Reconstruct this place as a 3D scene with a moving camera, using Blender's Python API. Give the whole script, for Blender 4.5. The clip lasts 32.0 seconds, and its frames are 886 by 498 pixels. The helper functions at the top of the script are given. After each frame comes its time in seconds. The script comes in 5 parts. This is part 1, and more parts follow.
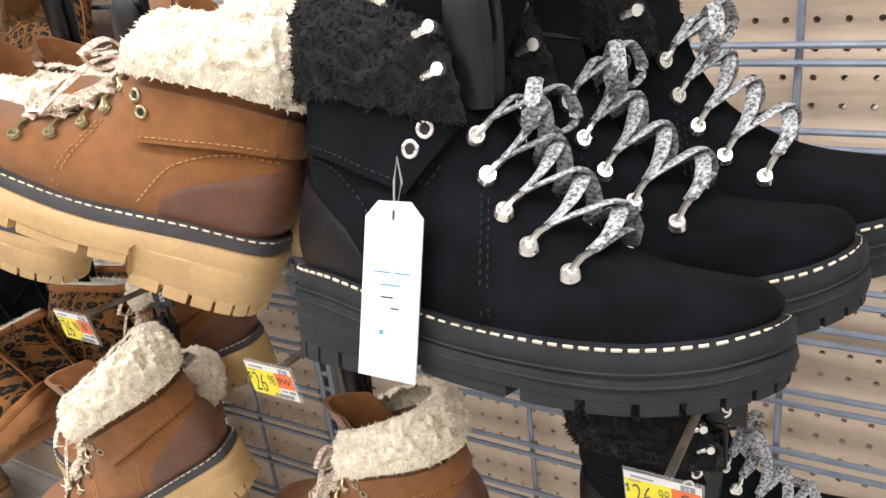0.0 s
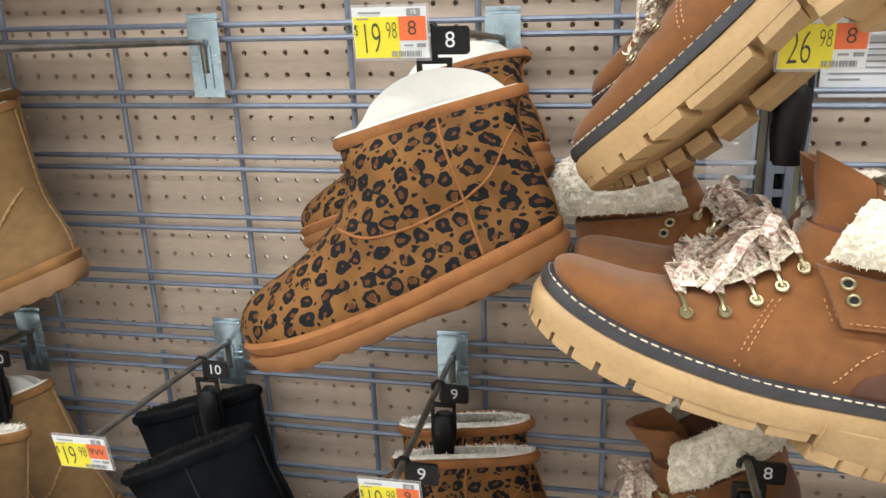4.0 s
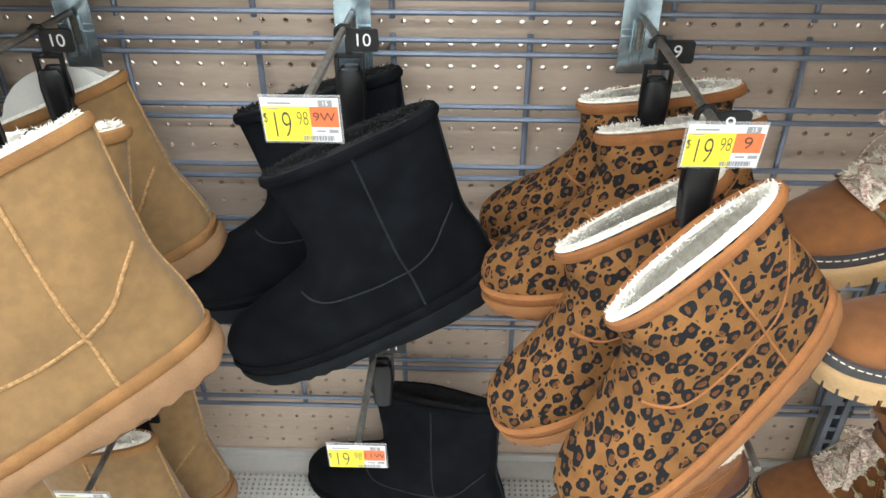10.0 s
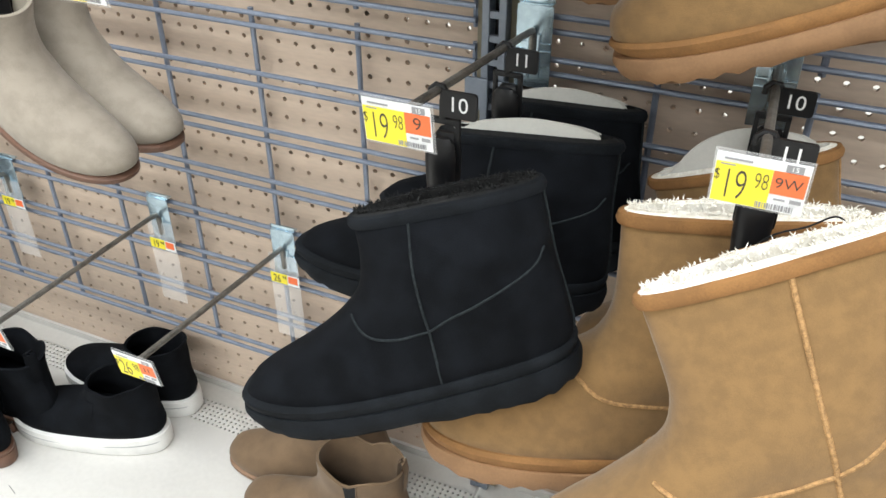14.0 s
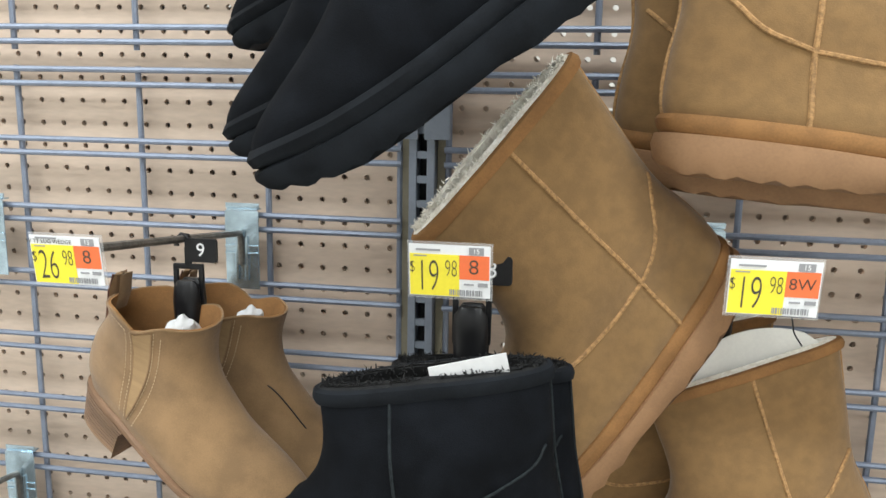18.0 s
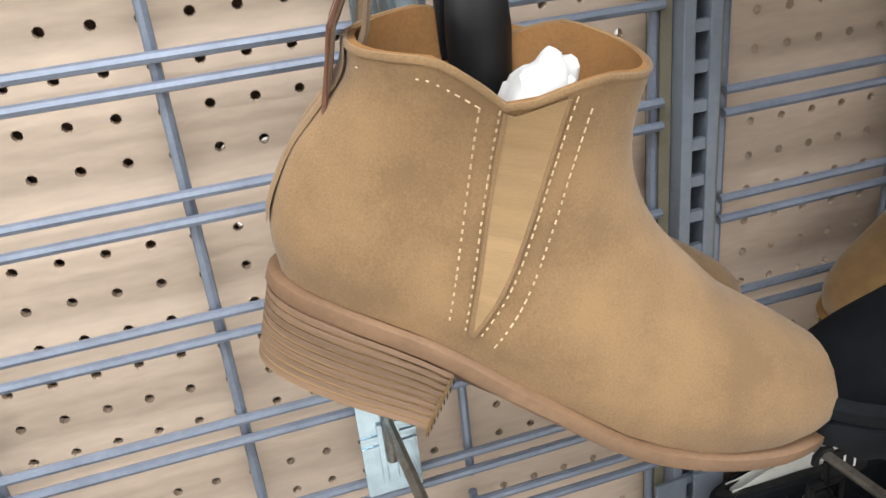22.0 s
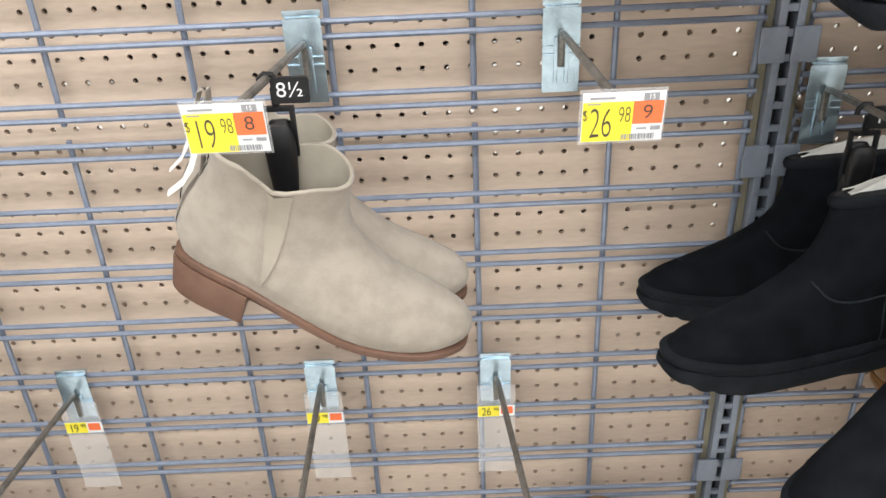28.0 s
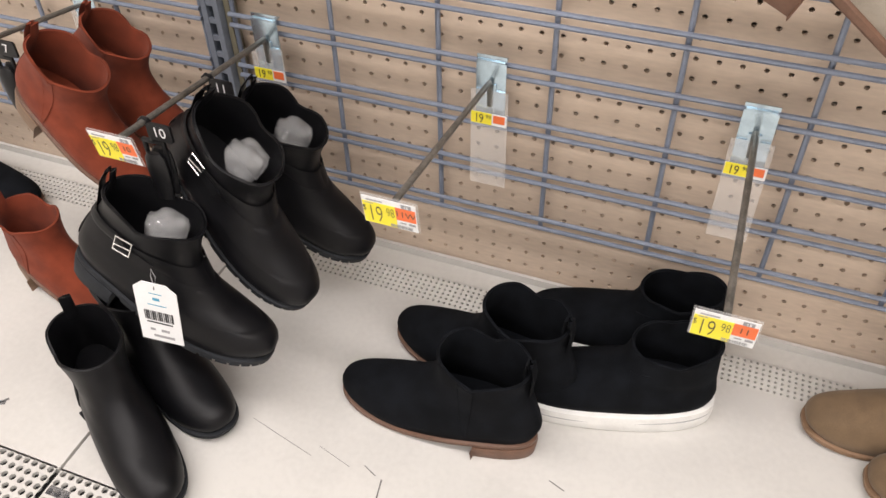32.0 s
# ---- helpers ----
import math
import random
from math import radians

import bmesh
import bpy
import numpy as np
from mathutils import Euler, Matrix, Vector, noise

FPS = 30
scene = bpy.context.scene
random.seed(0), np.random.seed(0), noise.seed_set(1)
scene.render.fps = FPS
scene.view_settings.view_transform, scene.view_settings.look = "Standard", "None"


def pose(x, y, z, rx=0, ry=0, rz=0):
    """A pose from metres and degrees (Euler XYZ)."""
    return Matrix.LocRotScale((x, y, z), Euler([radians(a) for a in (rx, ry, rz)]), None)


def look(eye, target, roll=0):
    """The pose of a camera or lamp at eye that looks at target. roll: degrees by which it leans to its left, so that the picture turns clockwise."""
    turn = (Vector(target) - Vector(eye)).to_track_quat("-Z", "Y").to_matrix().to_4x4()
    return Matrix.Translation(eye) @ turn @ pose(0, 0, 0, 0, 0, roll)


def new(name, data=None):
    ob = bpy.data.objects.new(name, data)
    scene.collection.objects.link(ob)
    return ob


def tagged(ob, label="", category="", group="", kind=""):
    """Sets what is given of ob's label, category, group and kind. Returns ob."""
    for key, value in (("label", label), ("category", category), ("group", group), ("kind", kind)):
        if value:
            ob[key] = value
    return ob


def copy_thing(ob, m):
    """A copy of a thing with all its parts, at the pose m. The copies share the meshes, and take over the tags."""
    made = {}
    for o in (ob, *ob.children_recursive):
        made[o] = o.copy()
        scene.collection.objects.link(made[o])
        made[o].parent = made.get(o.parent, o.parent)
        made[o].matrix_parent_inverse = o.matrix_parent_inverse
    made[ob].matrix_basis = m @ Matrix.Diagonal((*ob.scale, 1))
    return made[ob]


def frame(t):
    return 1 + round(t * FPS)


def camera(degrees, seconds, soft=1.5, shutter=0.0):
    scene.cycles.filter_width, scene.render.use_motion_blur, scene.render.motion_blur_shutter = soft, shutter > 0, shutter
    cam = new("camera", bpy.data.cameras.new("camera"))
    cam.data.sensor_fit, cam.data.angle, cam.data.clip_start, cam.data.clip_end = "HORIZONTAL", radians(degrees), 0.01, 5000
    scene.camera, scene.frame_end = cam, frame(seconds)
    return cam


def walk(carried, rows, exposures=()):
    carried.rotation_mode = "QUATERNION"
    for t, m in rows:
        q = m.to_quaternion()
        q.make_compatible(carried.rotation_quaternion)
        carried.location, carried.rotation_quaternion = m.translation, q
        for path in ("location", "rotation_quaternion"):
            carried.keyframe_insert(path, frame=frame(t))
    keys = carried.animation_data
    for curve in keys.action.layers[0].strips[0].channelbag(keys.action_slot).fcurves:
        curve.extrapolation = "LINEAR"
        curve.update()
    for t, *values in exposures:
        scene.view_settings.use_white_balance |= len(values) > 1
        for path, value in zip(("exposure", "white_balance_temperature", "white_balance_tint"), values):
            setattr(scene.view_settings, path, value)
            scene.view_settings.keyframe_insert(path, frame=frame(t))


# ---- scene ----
cam = camera(56.3, 32.0)
PATH = [
    (0, (1.94, -0.771, 1.288), (0.943, 0.768, 0.488), -7.1),
    (0.5, (1.86, -0.821, 1.306), (0.957, 0.784, 0.527), -8.1),
    (1, (1.783, -0.873, 1.315), (0.964, 0.779, 0.543), -9.1),
    (1.5, (1.692, -0.875, 1.323), (0.948, 0.822, 0.57), -8.7),
    (2, (1.564, -0.852, 1.326), (0.893, 0.883, 0.591), -7.3),
    (2.5, (1.415, -0.865, 1.323), (0.801, 0.896, 0.6), -5.4),
    (3, (1.248, -0.915, 1.339), (0.734, 0.89, 0.65), -4.2),
    (3.5, (1.132, -0.931, 1.334), (0.67, 0.894, 0.657), -2.5),
    (5.5, (0.93, -0.763, 1.368), (0.756, 1.145, 0.793), -3.5),
    (6, (0.924, -0.76, 1.342), (0.759, 1.11, 0.652), -2.8),
    (6.5, (0.919, -0.762, 1.324), (0.716, 1.071, 0.551), -2.4),
    (7, (0.899, -0.774, 1.309), (0.594, 1.019, 0.475), -2.8),
    (7.5, (0.866, -0.793, 1.295), (0.499, 0.952, 0.389), -3.4),
    (8, (0.825, -0.82, 1.269), (0.493, 0.902, 0.308), -2.1),
    (8.5, (0.801, -0.823, 1.229), (0.546, 0.876, 0.205), -0.3),
    (9, (0.765, -0.824, 1.176), (0.605, 0.828, 0.061), 0.2),
    (9.5, (0.718, -0.844, 1.181), (0.619, 0.789, 0.029), -0.6),
    (10, (0.687, -0.843, 1.18), (0.64, 0.788, 0.024), -0.0),
    (10.5, (0.645, -0.791, 1.172), (0.636, 0.84, 0.014), 1.0),
    (11, (0.572, -0.766, 1.173), (0.5, 0.877, 0.036), 1.8),
    (11.5, (0.524, -0.765, 1.169), (0.341, 0.879, 0.045), 2.4),
    (12, (0.484, -0.785, 1.156), (0.167, 0.839, 0.032), 2.4),
    (12.5, (0.44, -0.776, 1.168), (-0.031, 0.811, 0.044), 0.5),
    (13, (0.368, -0.759, 1.197), (-0.278, 0.787, 0.106), -0.5),
    (13.5, (0.326, -0.777, 1.167), (-0.406, 0.726, 0.068), -0.4),
    (15.5, (0.232, -0.835, 1.16), (-0.16, 0.825, 0.085), 0.8),
    (16, (0.203, -0.849, 1.232), (-0.136, 0.899, 0.321), 0.2),
    (16.5, (0.187, -0.854, 1.301), (-0.111, 0.994, 0.597), 0.7),
    (17, (0.179, -0.859, 1.355), (-0.12, 1.043, 0.812), 0.4),
    (17.5, (0.172, -0.866, 1.407), (-0.137, 1.064, 0.984), 0.5),
    (18, (0.163, -0.847, 1.417), (-0.16, 1.09, 1.042), 1.0),
    (18.5, (0.122, -0.798, 1.411), (-0.223, 1.13, 1.008), 0.5),
    (19, (0.066, -0.744, 1.389), (-0.324, 1.147, 0.869), -0.3),
    (19.5, (-0.019, -0.716, 1.359), (-0.399, 1.14, 0.718), -1.7),
    (20, (-0.141, -0.681, 1.352), (-0.299, 1.181, 0.641), -3.0),
    (20.5, (-0.206, -0.639, 1.337), (-0.135, 1.203, 0.56), -4.3),
    (21, (-0.247, -0.554, 1.317), (-0.058, 1.261, 0.498), -5.4),
    (21.5, (-0.275, -0.487, 1.283), (-0.008, 1.297, 0.421), -4.8),
    (22, (-0.295, -0.456, 1.283), (0.165, 1.293, 0.428), -6.3),
    (22.5, (-0.302, -0.435, 1.284), (0.38, 1.243, 0.436), -6.4),
    (23, (-0.309, -0.437, 1.268), (0.418, 1.211, 0.398), -5.7),
    (23.5, (-0.301, -0.448, 1.25), (0.406, 1.182, 0.333), -6.2),
    (24, (-0.301, -0.492, 1.294), (0.389, 1.179, 0.438), -5.6),
    (24.5, (-0.285, -0.537, 1.331), (0.325, 1.218, 0.59), -4.4),
    (26.5, (-0.319, -0.718, 1.252), (-0.223, 1.152, 0.549), -1.6),
    (27, (-0.326, -0.802, 1.23), (-0.288, 1.048, 0.471), -1.4),
    (27.5, (-0.329, -0.815, 1.212), (-0.324, 0.998, 0.368), -2.1),
    (28, (-0.35, -0.837, 1.179), (-0.367, 0.906, 0.198), -2.7),
    (28.5, (-0.38, -0.85, 1.162), (-0.455, 0.848, 0.107), -2.3),
    (29, (-0.417, -0.853, 1.147), (-0.602, 0.789, 0.02), -2.7),
    (29.5, (-0.456, -0.865, 1.134), (-0.721, 0.724, -0.051), -2.6),
    (30, (-0.501, -0.869, 1.136), (-0.889, 0.693, -0.052), -1.6),
    (30.5, (-0.521, -0.858, 1.113), (-1.01, 0.65, -0.107), -1.6),
    (31, (-0.523, -0.847, 1.078), (-1.008, 0.581, -0.236), -1.5),
    (31.5, (-0.532, -0.845, 1.071), (-1.023, 0.53, -0.295), -1.1),
    (32, (-0.562, -0.84, 1.071), (-1.105, 0.508, -0.302), -1.3),
]
walk(cam, [(t, look(eye, target, roll)) for t, eye, target, roll in PATH], [(0, -0.07, 6500, 12), (1, -0.56, 6500, 12), (2, -0.88, 6420, 13), (3, -0.58, 6350, 10), (5.5, -0.32, 6130, 5), (6, -0.34, 6080, 5), (7, 0.02, 6050, 5), (9, 0.30, 5950, 4), (12, 0.18, 6010, 4), (16, 0.04, 6180, 8), (17, 0.10, 5980, 6), (18, -0.17, 6080, 5), (19, -0.28, 6120, 5), (20, -0.05, 6380, 10), (21, 0.17, 6350, 9), (22, 0.12, 6200, 8), (24, 0.44, 5930, 7), (27, 0.12, 6200, 9), (30, 0.10, 6400, 11), (32, -0.20, 6720, 15)])

# ---- light ----
world = bpy.data.worlds.new("store_air")
scene.world = world
world.use_nodes = True
world.node_tree.nodes["Background"].inputs[0].default_value = (1.0, 0.97, 0.93, 1)
world.node_tree.nodes["Background"].inputs[1].default_value = 0.25


def area_lamp(name, x, y, z, sx, sy, watts, colour=(1.0, 0.985, 0.975)):
    data = bpy.data.lights.new(name, "AREA")
    data.shape, data.size, data.size_y, data.energy, data.color = "RECTANGLE", sx, sy, watts, colour
    ob = new(name, data)
    ob.location = (x, y, z)
    return ob


CEIL = 3.6
for ly, watts in ((-1.2, 190), (-3.0, 150), (-5.4, 120), (1.6, 260)):
    area_lamp("ceiling_lamp", 0.0, ly, CEIL - 0.06, 8.0, 0.3, watts)

# ---- helpers of this scene ----
S, G, BAY, P, GAP, ZU = 0.146, 0.0254, 1.2192, 0.0762, 0.045, 0.90
PEG_Y, DECK_Z = 0.020, 0.175
rng = random.Random(7)


def mesh_of(bm, name, material, smooth=True):
    me = bpy.data.meshes.new(name)
    bm.to_mesh(me)
    bm.free()
    for m in (material if isinstance(material, (list, tuple)) else [material]):
        me.materials.append(m)
    if smooth:
        me.polygons.foreach_set("use_smooth", [True] * len(me.polygons))
        me.set_sharp_from_angle(angle=radians(42))
    return me


def part(name, bm, material, parent=None, label="", smooth=True):
    me = bm if isinstance(bm, bpy.types.Mesh) else mesh_of(bm, name, material, smooth)
    ob = new(name, me)
    ob.parent = parent
    if label:
        ob["label"] = label
    return ob


def box(bm, x0, x1, y0, y1, z0, z1, bevel=0.0):
    m = Matrix.LocRotScale(((x0 + x1) / 2, (y0 + y1) / 2, (z0 + z1) / 2), None, (abs(x1 - x0), abs(y1 - y0), abs(z1 - z0)))
    made = bmesh.ops.create_cube(bm, size=1, matrix=m)
    if bevel:
        edges = list({e for v in made["verts"] for e in v.link_edges})
        bmesh.ops.bevel(bm, geom=edges, offset=bevel, segments=2, affect="EDGES", profile=0.6)
    return bm


def boxed(*a, **k):
    return box(bmesh.new(), *a, **k)


def tube(bm, pts, r, n=8, close=False, flat=1.0, up=(0, 0, 1), cap=True):
    """A tube of radius r (number or list) along pts; flat squashes it along up."""
    pts = [Vector(p) for p in pts]
    rings, k = [], len(pts)
    for i, p in enumerate(pts):
        a = pts[(i - 1) % k] if (close or i > 0) else p
        b = pts[(i + 1) % k] if (close or i < k - 1) else p
        d = (b - a).normalized() if (b - a).length > 1e-9 else Vector((1, 0, 0))
        u = Vector(up[i]) if isinstance(up, list) else Vector(up)
        s = d.cross(u)
        if s.length < 1e-4:
            s = d.cross(Vector((1, 0.1, 0)))
        s.normalize()
        w = s.cross(d).normalized()
        rr = r[i] if isinstance(r, (list, tuple)) else r
        rings.append([bm.verts.new(p + s * (rr * math.cos(2 * math.pi * j / n)) + w * (rr * flat * math.sin(2 * math.pi * j / n))) for j in range(n)])
    last = k if close else k - 1
    for i in range(last):
        a, b = rings[i], rings[(i + 1) % k]
        for j in range(n):
            bm.faces.new((a[j], a[(j + 1) % n], b[(j + 1) % n], b[j]))
    if cap and not close:
        bm.faces.new(rings[0][::-1])
        bm.faces.new(rings[-1])
    return bm


def loft(bm, rings, cap0=False, cap1=False, close=True):
    """Skins rings (lists of points of one length). Returns the vertex rings."""
    vs = [[bm.verts.new(p) for p in ring] for ring in rings]
    n = len(rings[0])
    for a, b in zip(vs, vs[1:]):
        for j in range(n if close else n - 1):
            bm.faces.new((a[j], a[(j + 1) % n], b[(j + 1) % n], b[j]))
    if cap0:
        bm.faces.new(vs[0][::-1])
    if cap1:
        bm.faces.new(vs[-1])
    return vs


def cyl(bm, p, axis, r, h, n=16, r2=None):
    q = Vector(axis).to_track_quat("Z", "Y").to_matrix().to_4x4()
    m = Matrix.Translation(Vector(p)) @ q
    rings = [[m @ Vector((rr * math.cos(2 * math.pi * j / n), rr * math.sin(2 * math.pi * j / n), z)) for j in range(n)] for rr, z in ((r, 0), (r2 or r, h))]
    loft(bm, rings, True, True)
    return bm


def ring(bm, p, axis, R, r, n=18, m=8):
    q = Vector(axis).to_track_quat("Z", "Y").to_matrix().to_4x4()
    mat = Matrix.Translation(Vector(p)) @ q
    pts = [mat @ Vector((R * math.cos(2 * math.pi * i / n), R * math.sin(2 * math.pi * i / n), 0)) for i in range(n)]
    return tube(bm, pts, r, m, close=True, up=tuple(Vector(axis)))


def empty(name, m=None):
    ob = new(name)
    ob.empty_display_size = 0.05
    if m is not None:
        ob.matrix_basis = m
    return ob


# ---- materials ----
def mat(name, rgb, rough=0.6, metal=0.0, var=0.15, scale=40.0, fine=400.0, bump=0.15, spec=0.5, rgb2=None, sheen=0.0, stretch=(1, 1, 1), random_tone=0.0):
    """A surface with two scales of variation in tone and a fine relief."""
    m = bpy.data.materials.new(name)
    m.use_nodes = True
    nt = m.node_tree
    b = nt.nodes["Principled BSDF"]
    b.inputs["Roughness"].default_value, b.inputs["Metallic"].default_value = rough, metal
    b.inputs["Specular IOR Level"].default_value = spec
    if sheen:
        b.inputs["Sheen Weight"].default_value, b.inputs["Sheen Roughness"].default_value = sheen, 0.5
    tc = nt.nodes.new("ShaderNodeTexCoord")
    mp = nt.nodes.new("ShaderNodeMapping")
    mp.inputs["Scale"].default_value = stretch
    nt.links.new(tc.outputs["Object"], mp.inputs["Vector"])
    n1, n2 = nt.nodes.new("ShaderNodeTexNoise"), nt.nodes.new("ShaderNodeTexNoise")
    n1.inputs["Scale"].default_value, n1.inputs["Detail"].default_value = scale, 6
    n2.inputs["Scale"].default_value, n2.inputs["Detail"].default_value = fine, 3
    for n in (n1, n2):
        nt.links.new(mp.outputs[0], n.inputs["Vector"])
    add = nt.nodes.new("ShaderNodeMath")
    add.operation = "MULTIPLY_ADD"
    nt.links.new(n2.outputs[0], add.inputs[0])
    add.inputs[1].default_value = 0.45
    nt.links.new(n1.outputs[0], add.inputs[2])
    ramp = nt.nodes.new("ShaderNodeValToRGB")
    d = rgb2 or tuple(c * (1 - var) for c in rgb)
    l = tuple(min(1, c * (1 + var)) for c in rgb)
    ramp.color_ramp.elements[0].position, ramp.color_ramp.elements[0].color = 0.58, (*d, 1)
    ramp.color_ramp.elements[1].position, ramp.color_ramp.elements[1].color = 0.86, (*l, 1)
    nt.links.new(add.outputs[0], ramp.inputs[0])
    out = ramp.outputs[0]
    if random_tone:
        info, mul = nt.nodes.new("ShaderNodeObjectInfo"), nt.nodes.new("ShaderNodeHueSaturation")
        mr = nt.nodes.new("ShaderNodeMapRange")
        mr.inputs[3].default_value, mr.inputs[4].default_value = 1 - random_tone, 1 + random_tone
        nt.links.new(info.outputs["Random"], mr.inputs[0])
        nt.links.new(mr.outputs[0], mul.inputs["Value"])
        nt.links.new(out, mul.inputs["Color"])
        out = mul.outputs[0]
    nt.links.new(out, b.inputs["Base Color"])
    if bump:
        bp = nt.nodes.new("ShaderNodeBump")
        bp.inputs["Strength"].default_value, bp.inputs["Distance"].default_value = bump, 0.001
        nt.links.new(add.outputs[0], bp.inputs["Height"])
        nt.links.new(bp.outputs[0], b.inputs["Normal"])
    return m


def plain(name, rgb, rough=0.5, metal=0.0, spec=0.5):
    return mat(name, rgb, rough, metal, var=0.05, scale=60, fine=500, bump=0.02, spec=spec)


def leopard_material():
    m = mat("leopard_suede", (0.196, 0.092, 0.029), 0.92, var=0.22, scale=30, fine=1100, bump=0.5, spec=0.2)
    nt = m.node_tree
    b = nt.nodes["Principled BSDF"]
    base = b.inputs["Base Color"].links[0].from_socket
    N, Lk = nt.nodes.new, nt.links.new
    tc = N("ShaderNodeTexCoord")
    warp = N("ShaderNodeTexNoise")
    warp.inputs["Scale"].default_value, warp.inputs["Detail"].default_value = 70, 2
    Lk(tc.outputs["Object"], warp.inputs["Vector"])
    mixv = N("ShaderNodeVectorMath")
    mixv.operation = "MULTIPLY_ADD"
    Lk(warp.outputs["Color"], mixv.inputs[0])
    mixv.inputs[1].default_value = (0.008, 0.008, 0.008)
    Lk(tc.outputs["Object"], mixv.inputs[2])
    flat = N("ShaderNodeVectorMath")
    flat.operation = "DOT_PRODUCT"
    flat.inputs[1].default_value = (1, -0.6, 0)
    flat2 = N("ShaderNodeVectorMath")
    flat2.operation = "DOT_PRODUCT"
    flat2.inputs[1].default_value = (0, -0.8, 1)
    join = N("ShaderNodeCombineXYZ")
    for k, f in enumerate((flat, flat2)):
        Lk(mixv.outputs[0], f.inputs[0])
        Lk(f.outputs["Value"], join.inputs[k])
    vor = N("ShaderNodeTexVoronoi")
    vor.voronoi_dimensions = "2D"
    vor.inputs["Scale"].default_value, vor.inputs["Randomness"].default_value = 56, 0.45
    Lk(join.outputs[0], vor.inputs["Vector"])
    gap = N("ShaderNodeTexNoise")
    gap.inputs["Scale"].default_value, gap.inputs["Detail"].default_value = 120, 1
    Lk(tc.outputs["Object"], gap.inputs["Vector"])

    def math_node(op, a, c, third=None):
        n = N("ShaderNodeMath")
        n.operation = op
        for i, v in enumerate((a, c, third)):
            if v is None:
                continue
            if isinstance(v, float):
                n.inputs[i].default_value = v
            else:
                Lk(v, n.inputs[i])
        return n.outputs[0]

    dist = vor.outputs["Distance"]
    off = math_node("ABSOLUTE", math_node("SUBTRACT", dist, 0.25), 0.0)
    wide = math_node("MULTIPLY_ADD", gap.outputs[0], 0.50, -0.140)
    fleck = N("ShaderNodeTexVoronoi")
    fleck.voronoi_dimensions = "2D"
    fleck.inputs["Scale"].default_value = 88
    Lk(join.outputs[0], fleck.inputs["Vector"])
    dots = math_node("MULTIPLY", math_node("LESS_THAN", fleck.outputs["Distance"], 0.17), math_node("GREATER_THAN", dist, 0.46))
    ringm = math_node("MAXIMUM", math_node("LESS_THAN", off, wide), dots)
    inner = math_node("LESS_THAN", dist, 0.17)
    mid = N("ShaderNodeMix")
    mid.data_type = "RGBA"
    Lk(inner, mid.inputs["Factor"])
    Lk(base, mid.inputs[6])
    mid.inputs[7].default_value = (0.105, 0.042, 0.016, 1)
    top = N("ShaderNodeMix")
    top.data_type = "RGBA"
    Lk(ringm, top.inputs["Factor"])
    Lk(mid.outputs[2], top.inputs[6])
    top.inputs[7].default_value = (0.012, 0.012, 0.013, 1)
    Lk(top.outputs[2], b.inputs["Base Color"])
    return m


def glass_like(name, rgb=(1, 1, 1), alpha=0.16, rough=0.15):
    m = bpy.data.materials.new(name)
    m.use_nodes = True
    b = m.node_tree.nodes["Principled BSDF"]
    b.inputs["Base Color"].default_value = (*rgb, 1)
    b.inputs["Alpha"].default_value, b.inputs["Roughness"].default_value = alpha, rough
    return m


M_PEG = mat("pegboard_hardboard", (0.59, 0.472, 0.372), 0.75, var=0.10, scale=5, fine=160, bump=0.05, stretch=(0.3, 1, 1.4))
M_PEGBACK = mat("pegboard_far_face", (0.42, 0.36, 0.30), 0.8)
M_WIRE = mat("grey_enamel_wire", (0.225, 0.26, 0.335), 0.38, 0.35, var=0.10, scale=30, fine=300, bump=0.05)
M_POST = mat("grey_painted_steel", (0.22, 0.25, 0.3), 0.45, 0.3, var=0.10, scale=20, fine=200, bump=0.04)
# near-black that stands for the shade inside slots, eyelets and perforations
M_DARK = plain("gap_shade", (0.012, 0.012, 0.012), 0.8)
M_CREAM = mat("cream_board_edge", (0.20, 0.18, 0.125), 0.7, var=0.08)
M_ZINC = mat("galvanised_zinc", (0.50, 0.63, 0.72), 0.24, 0.85, var=0.10, scale=90, fine=300, bump=0.03)
M_ROD = mat("worn_steel_rod", (0.22, 0.21, 0.19), 0.42, 0.75, var=0.25, scale=50, fine=400, bump=0.08)
M_DECK = mat("cream_enamel_deck", (0.57, 0.555, 0.525), 0.42, var=0.05, scale=6, fine=120, bump=0.03)
M_FLOOR = mat("vinyl_floor", (0.55, 0.53, 0.49), 0.35, var=0.08, scale=3, fine=60, bump=0.02)
M_WALLW = mat("white_wall_paint", (0.72, 0.70, 0.66), 0.8, var=0.04, scale=2, fine=80, bump=0.05)
M_CEIL = mat("white_ceiling_tile", (0.76, 0.75, 0.72), 0.9, var=0.05, scale=8, fine=150, bump=0.2)
M_BLACKP = mat("black_plastic", (0.009, 0.009, 0.01), 0.36, var=0.15, scale=60, fine=400, bump=0.03, spec=0.35)
# label ink lightened: the plastic's pale sheen is put into its colour
M_PRICEINK = plain("sheen_greyed_ink", (0.055, 0.050, 0.036), 0.5)
M_WHITEP = plain("white_print", (0.80, 0.80, 0.80), 0.5)
M_CARD = mat("white_label_card", (0.78, 0.79, 0.80), 0.45, var=0.03, scale=30, fine=300, bump=0.02)
M_YELLOW = mat("yellow_label_print", (0.86, 0.74, 0.04), 0.45, var=0.04, bump=0.0)
M_ORANGE = mat("orange_label_print", (0.83, 0.17, 0.05), 0.45, var=0.04, bump=0.0)
M_INK = plain("black_ink", (0.02, 0.02, 0.022), 0.5)
